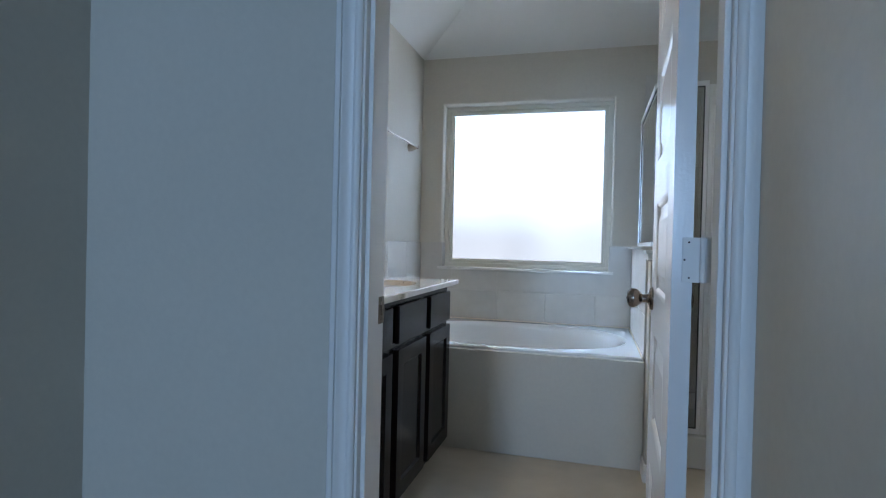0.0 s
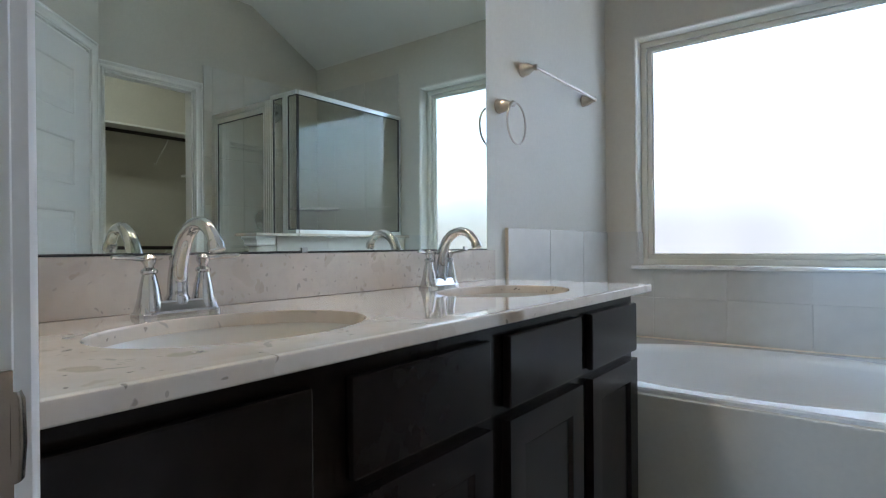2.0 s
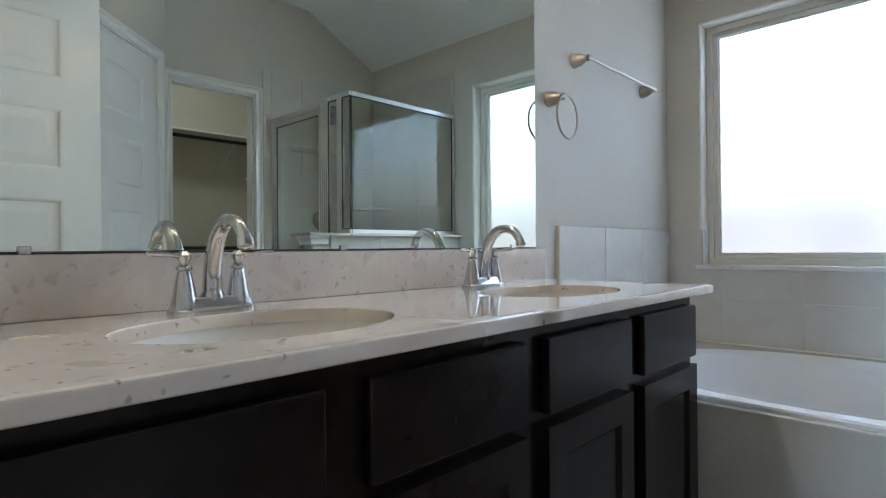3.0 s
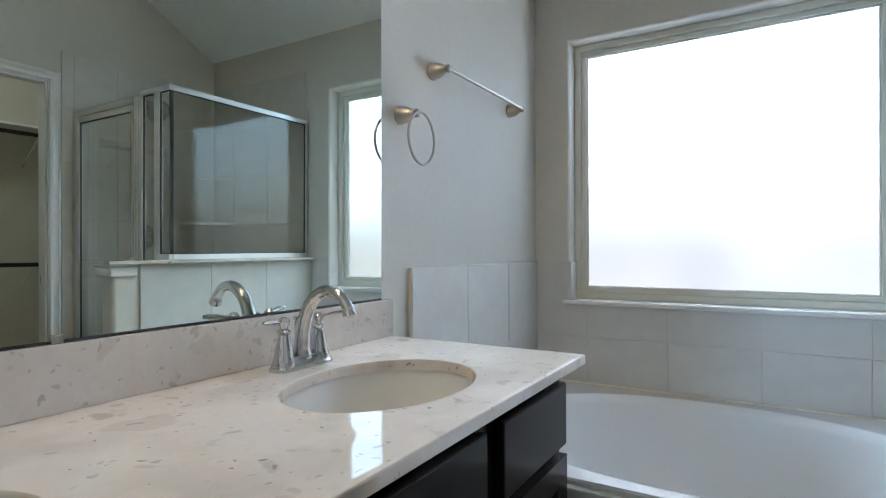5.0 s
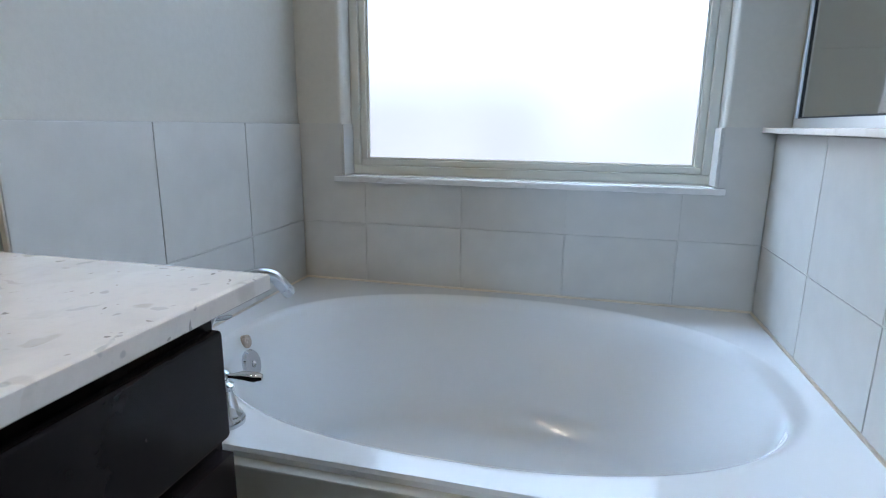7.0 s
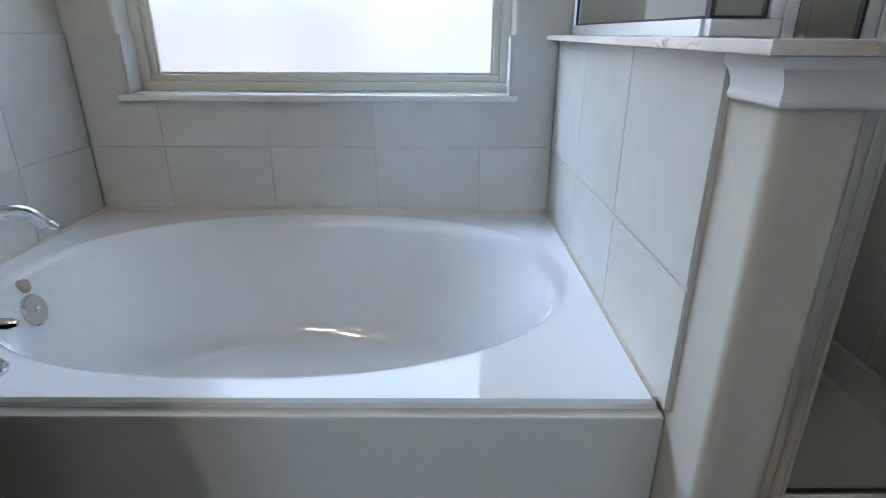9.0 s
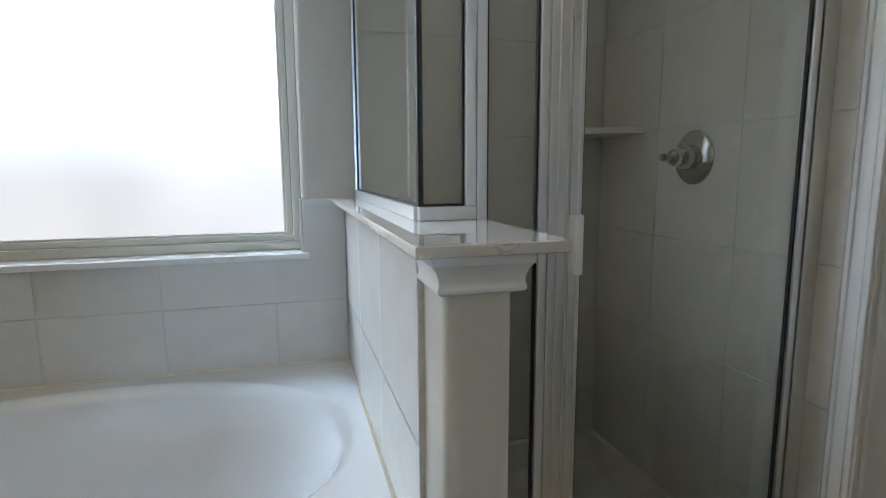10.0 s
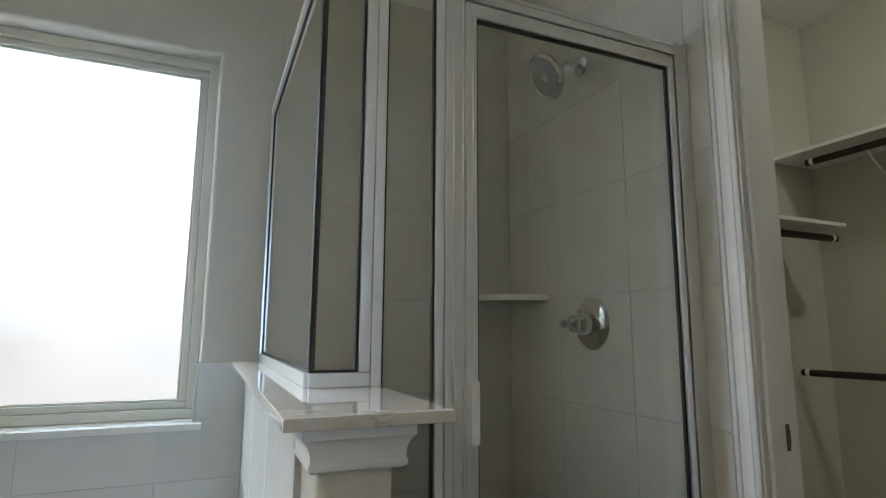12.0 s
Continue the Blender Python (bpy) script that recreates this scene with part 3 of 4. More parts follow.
def bathtub():
    ob = thing("bathtub", (0.75, -0.52, 0.0), "white oval drop-in garden bathtub in a tiled alcove", "bathtub")
    x0, x1, y0, y1 = 0.001, 1.500, -1.040, -0.001
    cx, cy, a, b = 0.765, -0.525, 0.675, 0.450
    n = 96

    def oval(sa, sb, z, dx=0.0, dy=0.0, p=2.25):
        pts = []
        for k in range(n):
            t = 2 * math.pi * k / n
            c, s = math.cos(t), math.sin(t)
            pts.append((cx + dx + sa * math.copysign(abs(c) ** (2 / p), c), cy + dy + sb * math.copysign(abs(s) ** (2 / p), s), z))
        return pts

    def rect(inset, z):
        pts = []
        for k in range(n):
            t = 2 * math.pi * k / n
            c, s = math.cos(t), math.sin(t)
            px, py = cx + a * math.copysign(abs(c) ** (2 / 2.25), c), cy + b * math.copysign(abs(s) ** (2 / 2.25), s)
            dx, dy = px - cx, py - cy
            k1 = min(((x1 - inset - cx) / dx) if dx > 1e-6 else ((x0 + inset - cx) / dx if dx < -1e-6 else 9e9), ((y1 - inset - cy) / dy) if dy > 1e-6 else ((y0 + inset - cy) / dy if dy < -1e-6 else 9e9))
            pts.append([cx + dx * k1, cy + dy * k1, z])
        for qx in (x0 + inset, x1 - inset):
            for qy in (y0 + inset, y1 - inset):
                i = min(range(n), key=lambda j: (pts[j][0] - qx) ** 2 + (pts[j][1] - qy) ** 2)
                pts[i] = [qx, qy, z]
        return pts

    rings = [rect(0, DECK - 0.03), rect(0, DECK - 0.006), rect(0.005, DECK), rect(0.012, DECK), oval(a + 0.020, b + 0.018, DECK), oval(a + 0.012, b + 0.010, DECK), oval(a + 0.003, b + 0.002, DECK - 0.0025), oval(a - 0.007, b - 0.007, DECK - 0.009),
             oval(a - 0.016, b - 0.015, DECK - 0.019), oval(a - 0.023, b - 0.021, DECK - 0.034), oval(a - 0.044, b - 0.036, DECK - 0.11, 0.0), oval(a - 0.085, b - 0.065, DECK - 0.22, -0.005), oval(a - 0.13, b - 0.095, DECK - 0.32, -0.01),
             oval(a - 0.17, b - 0.125, DECK - 0.375, -0.012), oval(a - 0.23, b - 0.17, DECK - 0.398, -0.012), oval(a - 0.40, b - 0.30, DECK - 0.405, -0.012)]
    bm = bmesh.new()
    vs = [[bm.verts.new(p) for p in r] for r in rings]
    for p, q in zip(vs, vs[1:]):
        for k in range(n):
            bm.faces.new((p[k], p[(k + 1) % n], q[(k + 1) % n], q[k]))
    bm.faces.new(vs[-1])
    part("shell", bm, TUBM, ob)
    face = Matrix.Translation((0.126, -0.575, 0.470)) @ Matrix.Rotation(radians(6), 4, "Z") @ Matrix.Rotation(radians(76), 4, "Y")
    part("overflow_plate", lathe([(0.041, -0.01), (0.041, 0.010), (0.037, 0.015), (0.010, 0.016), (0.006, 0.013), (0, 0.013)], face, 28), CHROME, ob, "round chrome overflow plate")
    face2 = Matrix.Translation((0.112, -0.560, 0.530)) @ Matrix.Rotation(radians(6), 4, "Z") @ Matrix.Rotation(radians(76), 4, "Y")
    part("label_disc", lathe([(0.018, -0.01), (0.018, 0.006), (0.015, 0.008), (0, 0.008)], face2, 20), material("label_tan", (0.42, 0.33, 0.25), 0.5, grain=0.35, scale=160), ob, "small round tan label")
    part("drain", lathe([(0.034, 0), (0.034, 0.003), (0.028, 0.006), (0.012, 0.006), (0, 0.010)], Matrix.Translation((0.42, -0.53, DECK - 0.405)), 24), CHROME, ob)
    return ob


bathtub()
CAULK = material("caulk", (0.66, 0.58, 0.46), 0.5, grain=0.06, scale=40)
structure("trim_caulk_back", tube([(0.002, -0.002, DECK), (1.498, -0.002, DECK)], 0.006, 8), CAULK, "cream caulk line between tub and tile")
structure("trim_caulk_side", tube([(0.002, -1.035, DECK), (0.002, -0.002, DECK)], 0.005, 8), CAULK)
structure("trim_caulk_knee", tube([(1.498, -1.035, DECK), (1.498, -0.002, DECK)], 0.005, 8), CAULK)
structure("tub_apron", box(-0.008, 1.508, -1.062, -0.950, 0.0, DECK - 0.016, 0.006), WALL, "greige painted apron wall of the tub")


def tub_filler():
    ob = thing("tub_filler", (FILL[0], FILL[1], DECK), "chrome roman tub filler with gooseneck spout and lever handles", "faucet")
    bx, by = FILL
    z = DECK
    part("spout_base", lathe([(0.032, 0), (0.032, 0.006), (0.026, 0.014), (0.021, 0.030), (0.018, 0.045), (0.0155, 0.050)], Matrix.Translation((bx, by, z)), 24), CHROME, ob)
    d = Vector((0.52, 0.854, 0))
    bend = [(0.0, 0.045), (0.002, 0.095), (0.020, 0.156), (0.062, 0.210), (0.118, 0.236), (0.170, 0.230), (0.206, 0.190)]
    path = smooth_path([(bx + k * d.x, by + k * d.y, z + h) for k, h in bend], 7)
    part("spout", tube(path, [0.0185 - 0.005 * i / len(path) for i in range(len(path))], 18), CHROME, ob)
    tip = path[-1]
    aim = (path[-1] - path[-2]).normalized()
    part("spout_tip", lathe([(0.0125, -0.012), (0.015, -0.006), (0.015, 0.010), (0.011, 0.012), (0, 0.010)], Matrix.Translation(tip) @ aim.to_track_quat("Z", "Y").to_matrix().to_4x4(), 20), CHROME, ob)
    for hx, hy, turn in ((bx + 0.106, by - 0.066, 8), (bx - 0.110, by + 0.150, 60)):
        h = part("handle", lathe([(0.036, 0), (0.036, 0.007), (0.033, 0.010), (0.032, 0.016), (0.026, 0.022), (0.022, 0.040), (0.018, 0.058), (0.016, 0.066), (0.020, 0.070), (0.020, 0.076), (0.011, 0.081), (0.010, 0.087), (0.014, 0.093), (0.013, 0.101), (0.007, 0.106), (0, 0.107)], Matrix.Translation((hx, hy, z)), 22), CHROME, ob)
        u = Vector((math.cos(radians(turn)), math.sin(radians(turn)), 0))
        p0 = Vector((hx, hy, z + 0.096))
        part("lever", tube([p0, p0 + 0.02 * u, p0 + 0.04 * u + Vector((0, 0, 0.002)), p0 + 0.065 * u, p0 + 0.078 * u], [0.005, 0.005, 0.009, 0.0105, 0.006], 12, squash=0.55), CHROME, h)
    return ob


tub_filler()


# ---- knee wall between tub and shower ----
KW0, KW1, KTOP = 1.510, 1.607, 1.096
knee = structure("knee_wall", box(KW0, KW1, -1.186, BACK - 0.002, 0.0, KTOP, 0.020, 5), WALL, "greige painted knee wall with rounded corners")
structure("knee_wall_cap", box(1.462, 1.672, -1.224, BACK - 0.001, KTOP, KTOP + 0.016, 0.0025), MARBLE, "polished cream marble cap on the knee wall")


def capital():
    """Stepped moulding under the cap, round three sides of the wall's end."""
    bm = bmesh.new()
    prof = [(0.001, -0.054), (0.009, -0.0535), (0.0135, -0.050), (0.0145, -0.046), (0.0125, -0.042), (0.0118, -0.038), (0.0128, -0.030), (0.0165, -0.021), (0.0215, -0.015), (0.024, -0.013), (0.024, -0.001), (0.0, -0.001)]
    rows = []
    for o, dz in prof:
        rows.append([bm.verts.new(p) for p in ((KW0 - o, -1.086, KTOP + dz), (KW0 - o, -1.186 - o, KTOP + dz), (KW1 + 0.8 * o, -1.186 - o, KTOP + dz), (KW1 + 0.8 * o, -0.90, KTOP + dz))])
    for a, b in zip(rows, rows[1:]):
        for k in range(3):
            bm.faces.new((a[k], a[k + 1], b[k + 1], b[k]))
    for k in (0, 3):
        bm.faces.new([r[k] for r in rows])
    return bm


structure("trim_capital", capital(), TRIM, "white moulding under the marble cap")
baseboard("baseboard_knee", KW0 - 0.010, KW1 + 0.010, -1.199, -1.187)
baseboard("baseboard_knee_side", KW0 - 0.012, KW0 - 0.001, -1.187, -1.064)


# ---- shower ----
EY = -0.893   # plane of the front glass
EX = 1.549    # plane of the side glass
ETOP, HEAD, CURB = 1.958, 1.937, 0.165
structure("shower_curb", box(KW1 + 0.001, RIGHT - 0.010, EY - 0.055, EY + 0.055, 0.0, CURB, 0.012, 3), PANM, "white shower curb")


def shower_pan():
    bm = bmesh.new()
    x0, x1, y0, y1 = KW1 + 0.002, RIGHT - 0.010, EY + 0.056, -0.002
    loops = [(0.0, CURB - 0.002), (0.018, CURB - 0.008), (0.035, 0.060), (0.06, 0.048), (0.30, 0.040)]
    rings = [[bm.verts.new(p) for p in ((x0 + i, y0 + i, z), (x1 - i, y0 + i, z), (x1 - i, y1 - i, z), (x0 + i, y1 - i, z))] for i, z in loops]
    for a, b in zip(rings, rings[1:]):
        for k in range(4):
            bm.faces.new((a[k], a[(k + 1) % 4], b[(k + 1) % 4], b[k]))
    bm.faces.new(rings[-1])
    return bm


solid("shower_pan", shower_pan(), PANM, "white moulded shower pan inside the curb", "shower pan")


def framed_pane(ob, m, w, z0, z1, bar=0.026, left=None, right=None, name="glass_panel", metal=None):
    """Glass with a black gasket inside a metal frame; left and right: widths of the upright bars (0: none); m takes (along, across, up)."""
    left, right = bar if left is None else left, bar if right is None else right
    p = part(name, move(box(left + 0.001, w - right - 0.001, -0.003, 0.003, z0 + bar - 0.004, z1 - bar + 0.004), m), GLASS, ob, "clear glass pane")
    p.visible_shadow = False
    bars = [(0, w, z0, z0 + bar), (0, w, z1 - bar, z1)]
    bars += [(0, left, z0 + bar, z1 - bar)] if left else []
    bars += [(w - right, w, z0 + bar, z1 - bar)] if right else []
    for b in bars:
        part("frame_bar", move(box(b[0], b[1], -0.013, 0.013, b[2], b[3], 0.002), m), metal or ALU, p)
    g = 0.0045
    for b in ((left, w - right, z0 + bar, z0 + bar + g), (left, w - right, z1 - bar - g, z1 - bar), (left, left + g, z0 + bar + g, z1 - bar - g), (w - right - g, w - right, z0 + bar + g, z1 - bar - g)):
        part("gasket", move(box(b[0], b[1], -0.006, 0.006, b[2], b[3]), m), GASKET, p)
    return p


def enclosure():
    ob = thing("shower_enclosure", (EX, EY, CURB), "framed glass shower enclosure in polished aluminium", "shower enclosure")
    cap = KTOP + 0.016
    along_y = Matrix.Translation((EX, -0.002, 0)) @ Matrix.Rotation(radians(-90), 4, "Z")
    framed_pane(ob, along_y, -EY - 0.008, cap, ETOP, 0.025, left=0.014, right=0.0)
    front = Matrix.Translation((0, EY, 0))
    framed_pane(ob, front @ Matrix.Translation((EX - 0.006, 0, 0)), 0.107, cap, ETOP, 0.025, left=0.0, right=0.021, metal=SATIN)
    framed_pane(ob, front @ Matrix.Translation((1.6505, 0, 0)), 0.142, CURB, ETOP, 0.025, left=0.020, right=0.018, metal=SATIN)
    post = part("post", box(1.7930, 1.8345, EY - 0.016, EY + 0.016, CURB, HEAD, 0.003), ALU, ob)
    for x in (1.809, 1.8295):
        part("rib", box(x, x + 0.005, EY - 0.020, EY - 0.0155, CURB, HEAD, 0.0018, 2), ALU, post)
    part("seal", box(1.8348, 1.8366, EY - 0.010, EY + 0.010, CURB + 0.02, HEAD - 0.036), GASKET, post)
    wall_x = RIGHT - 0.0102
    part("wall_channel", box(2.419, wall_x, EY - 0.018, EY + 0.018, CURB, HEAD, 0.003), ALU, ob)
    part("wall_seal", box(2.4150, 2.4186, EY - 0.012, EY + 0.012, CURB + 0.025, HEAD - 0.037), GASKET, ob)
    header = part("header", box(1.8348, 2.419, EY - 0.018, EY + 0.018, HEAD - 0.034, HEAD, 0.003), ALU, ob)
    part("rib", box(1.8348, 2.419, EY - 0.021, EY - 0.0175, HEAD - 0.014, HEAD - 0.009, 0.0016, 2), ALU, header)
    part("threshold", box(1.8348, 2.419, EY - 0.018, EY + 0.018, CURB, CURB + 0.020, 0.004), ALU, ob)
    door = framed_pane(ob, front @ Matrix.Translation((1.8370, -0.004, 0)), 0.577, CURB + 0.024, HEAD - 0.038, 0.031, left=0.026, right=0.017, name="shower_door")
    part("rib", box(1.852, 1.857, EY - 0.0205, EY - 0.0165, CURB + 0.055, HEAD - 0.069, 0.0016, 2), ALU, door)
    part("handle", box(1.834, 1.853, EY - 0.046, EY - 0.016, 1.002, 1.118, 0.004), PLASTIC, door, "white shower door pull")
    return ob


enclosure()


def shower_valve():
    m = Matrix.Translation((RIGHT - 0.010, -0.496, 1.234)) @ Matrix.Rotation(radians(-90), 4, "Y")
    ob = thing("shower_valve", (RIGHT - 0.010, -0.496, 1.234), "round chrome shower valve with a single knob", "shower valve")
    part("plate", lathe([(0.078, 0), (0.078, 0.004), (0.073, 0.010), (0.050, 0.015), (0.038, 0.017), (0.038, 0.022)], m, 40), CHROME, ob)
    part("knob", lathe([(0.034, 0.018), (0.036, 0.030), (0.032, 0.050), (0.024, 0.060), (0.026, 0.068), (0.022, 0.080), (0.011, 0.088), (0.009, 0.100), (0.012, 0.107), (0.009, 0.115), (0, 0.117)], m, 28), CHROME, ob)


shower_valve()


def shower_head():
    y, z = -0.486, 2.077
    ob = thing("wall_shower", (RIGHT - 0.010, y, z), "chrome shower head on a short wall arm", "shower head")
    part("flange", lathe([(0.031, 0), (0.031, 0.005), (0.022, 0.011), (0.012, 0.013)], Matrix.Translation((RIGHT - 0.010, y, z)) @ Matrix.Rotation(radians(-90), 4, "Y"), 24), CHROME, ob)
    path = smooth_path([(RIGHT - 0.015, y, z), (RIGHT - 0.065, y - 0.004, z - 0.002), (RIGHT - 0.092, y - 0.010, z - 0.018), (RIGHT - 0.112, y - 0.014, z - 0.042)], 6)
    part("arm", tube(path, 0.0085, 14), CHROME, ob)
    aim = Vector((-0.85, 0.04, -0.52))
    m = Matrix.Translation(path[-1]) @ aim.to_track_quat("Z", "Y").to_matrix().to_4x4()
    head = part("head", lathe([(0.011, -0.010), (0.018, 0.0), (0.020, 0.014), (0.038, 0.030), (0.068, 0.042), (0.074, 0.050), (0.074, 0.060), (0.066, 0.064), (0.063, 0.061)], m, 36), CHROME, ob)
    part("spray_face", lathe([(0.063, 0.060), (0.061, 0.062), (0.018, 0.063), (0.014, 0.060), (0, 0.060)], m, 32), NOZZLE, head, "grey rubber nozzle face")


shower_head()


def corner_shelf():
    bm = bmesh.new()
    cx, cy, r = RIGHT - 0.011, -0.002, 0.262
    lo, hi = [], []
    pts = [(cx, cy)] + [(cx - r * math.cos(a), cy - r * math.sin(a)) for a in (math.pi / 2 * k / 14 for k in range(15))]
    for x, y in pts:
        lo.append(bm.verts.new((x, y, 1.318)))
        hi.append(bm.verts.new((x, y, 1.338)))
    bm.faces.new(lo[::-1])
    bm.faces.new(hi)
    for k in range(len(pts)):
        j = (k + 1) % len(pts)
        bm.faces.new((lo[k], lo[j], hi[j], hi[k]))
    return bm


solid("corner_shelf", corner_shelf(), PANM, "white quarter-round ceramic shower corner shelf", "shelf")


# ---- vanity ----
VY0, VY1 = ENTRY_IN + 0.002, -1.163   # length of the counter
CAB1 = -1.230                         # free end of the cabinet
TOP = 0.917
BAYS = [(-1.582, -1.238), (-1.993, -1.644), (-2.407, -2.058), (-2.815, -2.472)]


def vanity():
    ob = thing("vanity_cabinet", (0.27, (VY0 + CAB1) / 2, 0.0), "espresso-stained double vanity cabinet with shaker doors", "vanity")
    top = TOP - 0.0245
    part("face_frame", box(0.516, 0.536, VY0, CAB1, 0.105, top, 0.0015, 1), WOODM, ob)
    part("side_panel", box(LEFT + 0.002, 0.5155, CAB1 - 0.018, CAB1, 0.105, top, 0.001, 1), WOODM, ob)
    part("side_panel", box(LEFT + 0.002, 0.5155, VY0, VY0 + 0.018, 0.105, top, 0.001, 1), WOODM, ob)
    part("back_panel", box(LEFT + 0.002, 0.008, VY0 + 0.0185, CAB1 - 0.0185, 0.105, top), WOODM, ob)
    part("bottom_panel", box(0.0085, 0.5155, VY0 + 0.0185, CAB1 - 0.0185, 0.105, 0.123), WOODM, ob)
    part("toe_kick", box(LEFT + 0.02, 0.465, VY0, CAB1 - 0.02, 0.0, 0.105), KICK, ob)
    loops = [(0, 0), (0.004, 0.003), (0.010, 0.0085), (0.013, 0.0085)]
    for y0, y1 in BAYS:
        w = y1 - y0
        m = Matrix.Translation((0.557, y0, 0.122)) @ Matrix.Rotation(radians(90), 4, "Z")
        part("door", move(panel_slab(w, 0.575, 0.020, [(0.058, w - 0.058, 0.060, 0.515)], loops), m), WOODM, ob)
        part("drawer_front", box(0.537, 0.557, y0, y1, 0.719, 0.864, 0.006, 2), WOODM, ob)
    return ob


vanity()
SINKS = [(0.320, -1.622), (0.320, -2.422)]
SA, SB = 0.163, 0.218     # half width of the bowl opening across and along


def bowl_ring(c, sa, sb, z, n=64):
    return [(c[0] + sa * math.cos(2 * math.pi * k / n), c[1] + sb * math.sin(2 * math.pi * k / n), z) for k in range(n)]


def countertop():
    ob = thing("countertop", (0.28, (VY0 + VY1) / 2, TOP - 0.024), "cream stone countertop with taupe chips and a backsplash", "countertop")
    x0, x1 = LEFT + 0.001, 0.578
    bm = bmesh.new()
    n = 64
    mid = (SINKS[0][1] + SINKS[1][1]) / 2
    for c, ya, yb in ((SINKS[0], mid, VY1), (SINKS[1], VY0, mid)):
        def edge(z, i=0.0):
            pts = []
            for k in range(n):
                t = 2 * math.pi * k / n
                dx, dy = SA * math.cos(t), SB * math.sin(t)
                top_y = yb - (i if yb == VY1 else 0)
                k1 = min((x1 - i - c[0]) / dx if dx > 1e-6 else ((x0 - c[0]) / dx if dx < -1e-6 else 9e9), (top_y - c[1]) / dy if dy > 1e-6 else ((ya - c[1]) / dy if dy < -1e-6 else 9e9))
                pts.append([c[0] + dx * k1, c[1] + dy * k1, z])
            for qx in (x0, x1 - i):
                for qy in (ya, top_y):
                    j = min(range(n), key=lambda q: (pts[q][0] - qx) ** 2 + (pts[q][1] - qy) ** 2)
                    pts[j] = [qx, qy, z]
            return pts
        rings = [bowl_ring(c, SA, SB, TOP - 0.024), bowl_ring(c, SA, SB, TOP - 0.004), bowl_ring(c, SA + 0.003, SB + 0.003, TOP), bowl_ring(c, SA + 0.008, SB + 0.008, TOP), edge(TOP, 0.011), edge(TOP, 0.005), edge(TOP - 0.0015, 0.0015), edge(TOP - 0.005), edge(TOP - 0.022), edge(TOP - 0.024, 0.002), bowl_ring(c, SA, SB, TOP - 0.024)]
        vs = [[bm.verts.new(p) for p in r] for r in rings]
        for p, q in zip(vs, vs[1:]):
            for k in range(n):
                bm.faces.new((p[k], p[(k + 1) % n], q[(k + 1) % n], q[k]))
    bmesh.ops.remove_doubles(bm, verts=bm.verts, dist=1e-5)
    part("slab", bm, COUNTER, ob)
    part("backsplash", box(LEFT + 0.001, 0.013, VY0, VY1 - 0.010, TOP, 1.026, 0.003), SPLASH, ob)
    return ob


countertop()


def sink():
    c = SINKS[0]
    ob = thing("sink", (c[0], c[1], TOP - 0.18), "biscuit white oval undermount sink", "sink", "sinks in the vanity")
    bm = bmesh.new()
    z = TOP - 0.0245
    prof = [(1.06, 0.0), (1.03, 0.0), (1.02, -0.006), (0.985, -0.03), (0.93, -0.065), (0.83, -0.105), (0.66, -0.132), (0.42, -0.145), (0.13, -0.150)]
    rings = [[bm.verts.new(p) for p in bowl_ring(c, SA * s, SB * s, z + d)] for s, d in prof]
    for a, b in zip(rings, rings[1:]):
        for k in range(64):
            bm.faces.new((a[k], a[(k + 1) % 64], b[(k + 1) % 64], b[k]))
    bm.faces.new(rings[-1])
    part("bowl", bm, SINKM, ob)
    part("drain", lathe([(0.026, 0), (0.026, 0.003), (0.021, 0.005), (0.017, 0.003), (0.016, 0.008), (0.010, 0.011), (0, 0.011)], Matrix.Translation((c[0], c[1], z - 0.150)), 24), CHROME, ob)
    # dark disc painted as the overflow hole's shade; the bowl has no opening
    part("overflow_hole", lathe([(0.0, 0.0), (0.008, 0.0), (0.008, 0.002), (0.0, 0.002)], Matrix.Translation((c[0] + 0.92 * SA, c[1], z - 0.062)) @ Matrix.Rotation(radians(-62), 4, "Y"), 16), DARK, ob)
    return ob


one = sink()
copy_thing(one, Matrix.Translation((SINKS[1][0], SINKS[1][1], TOP - 0.18)))


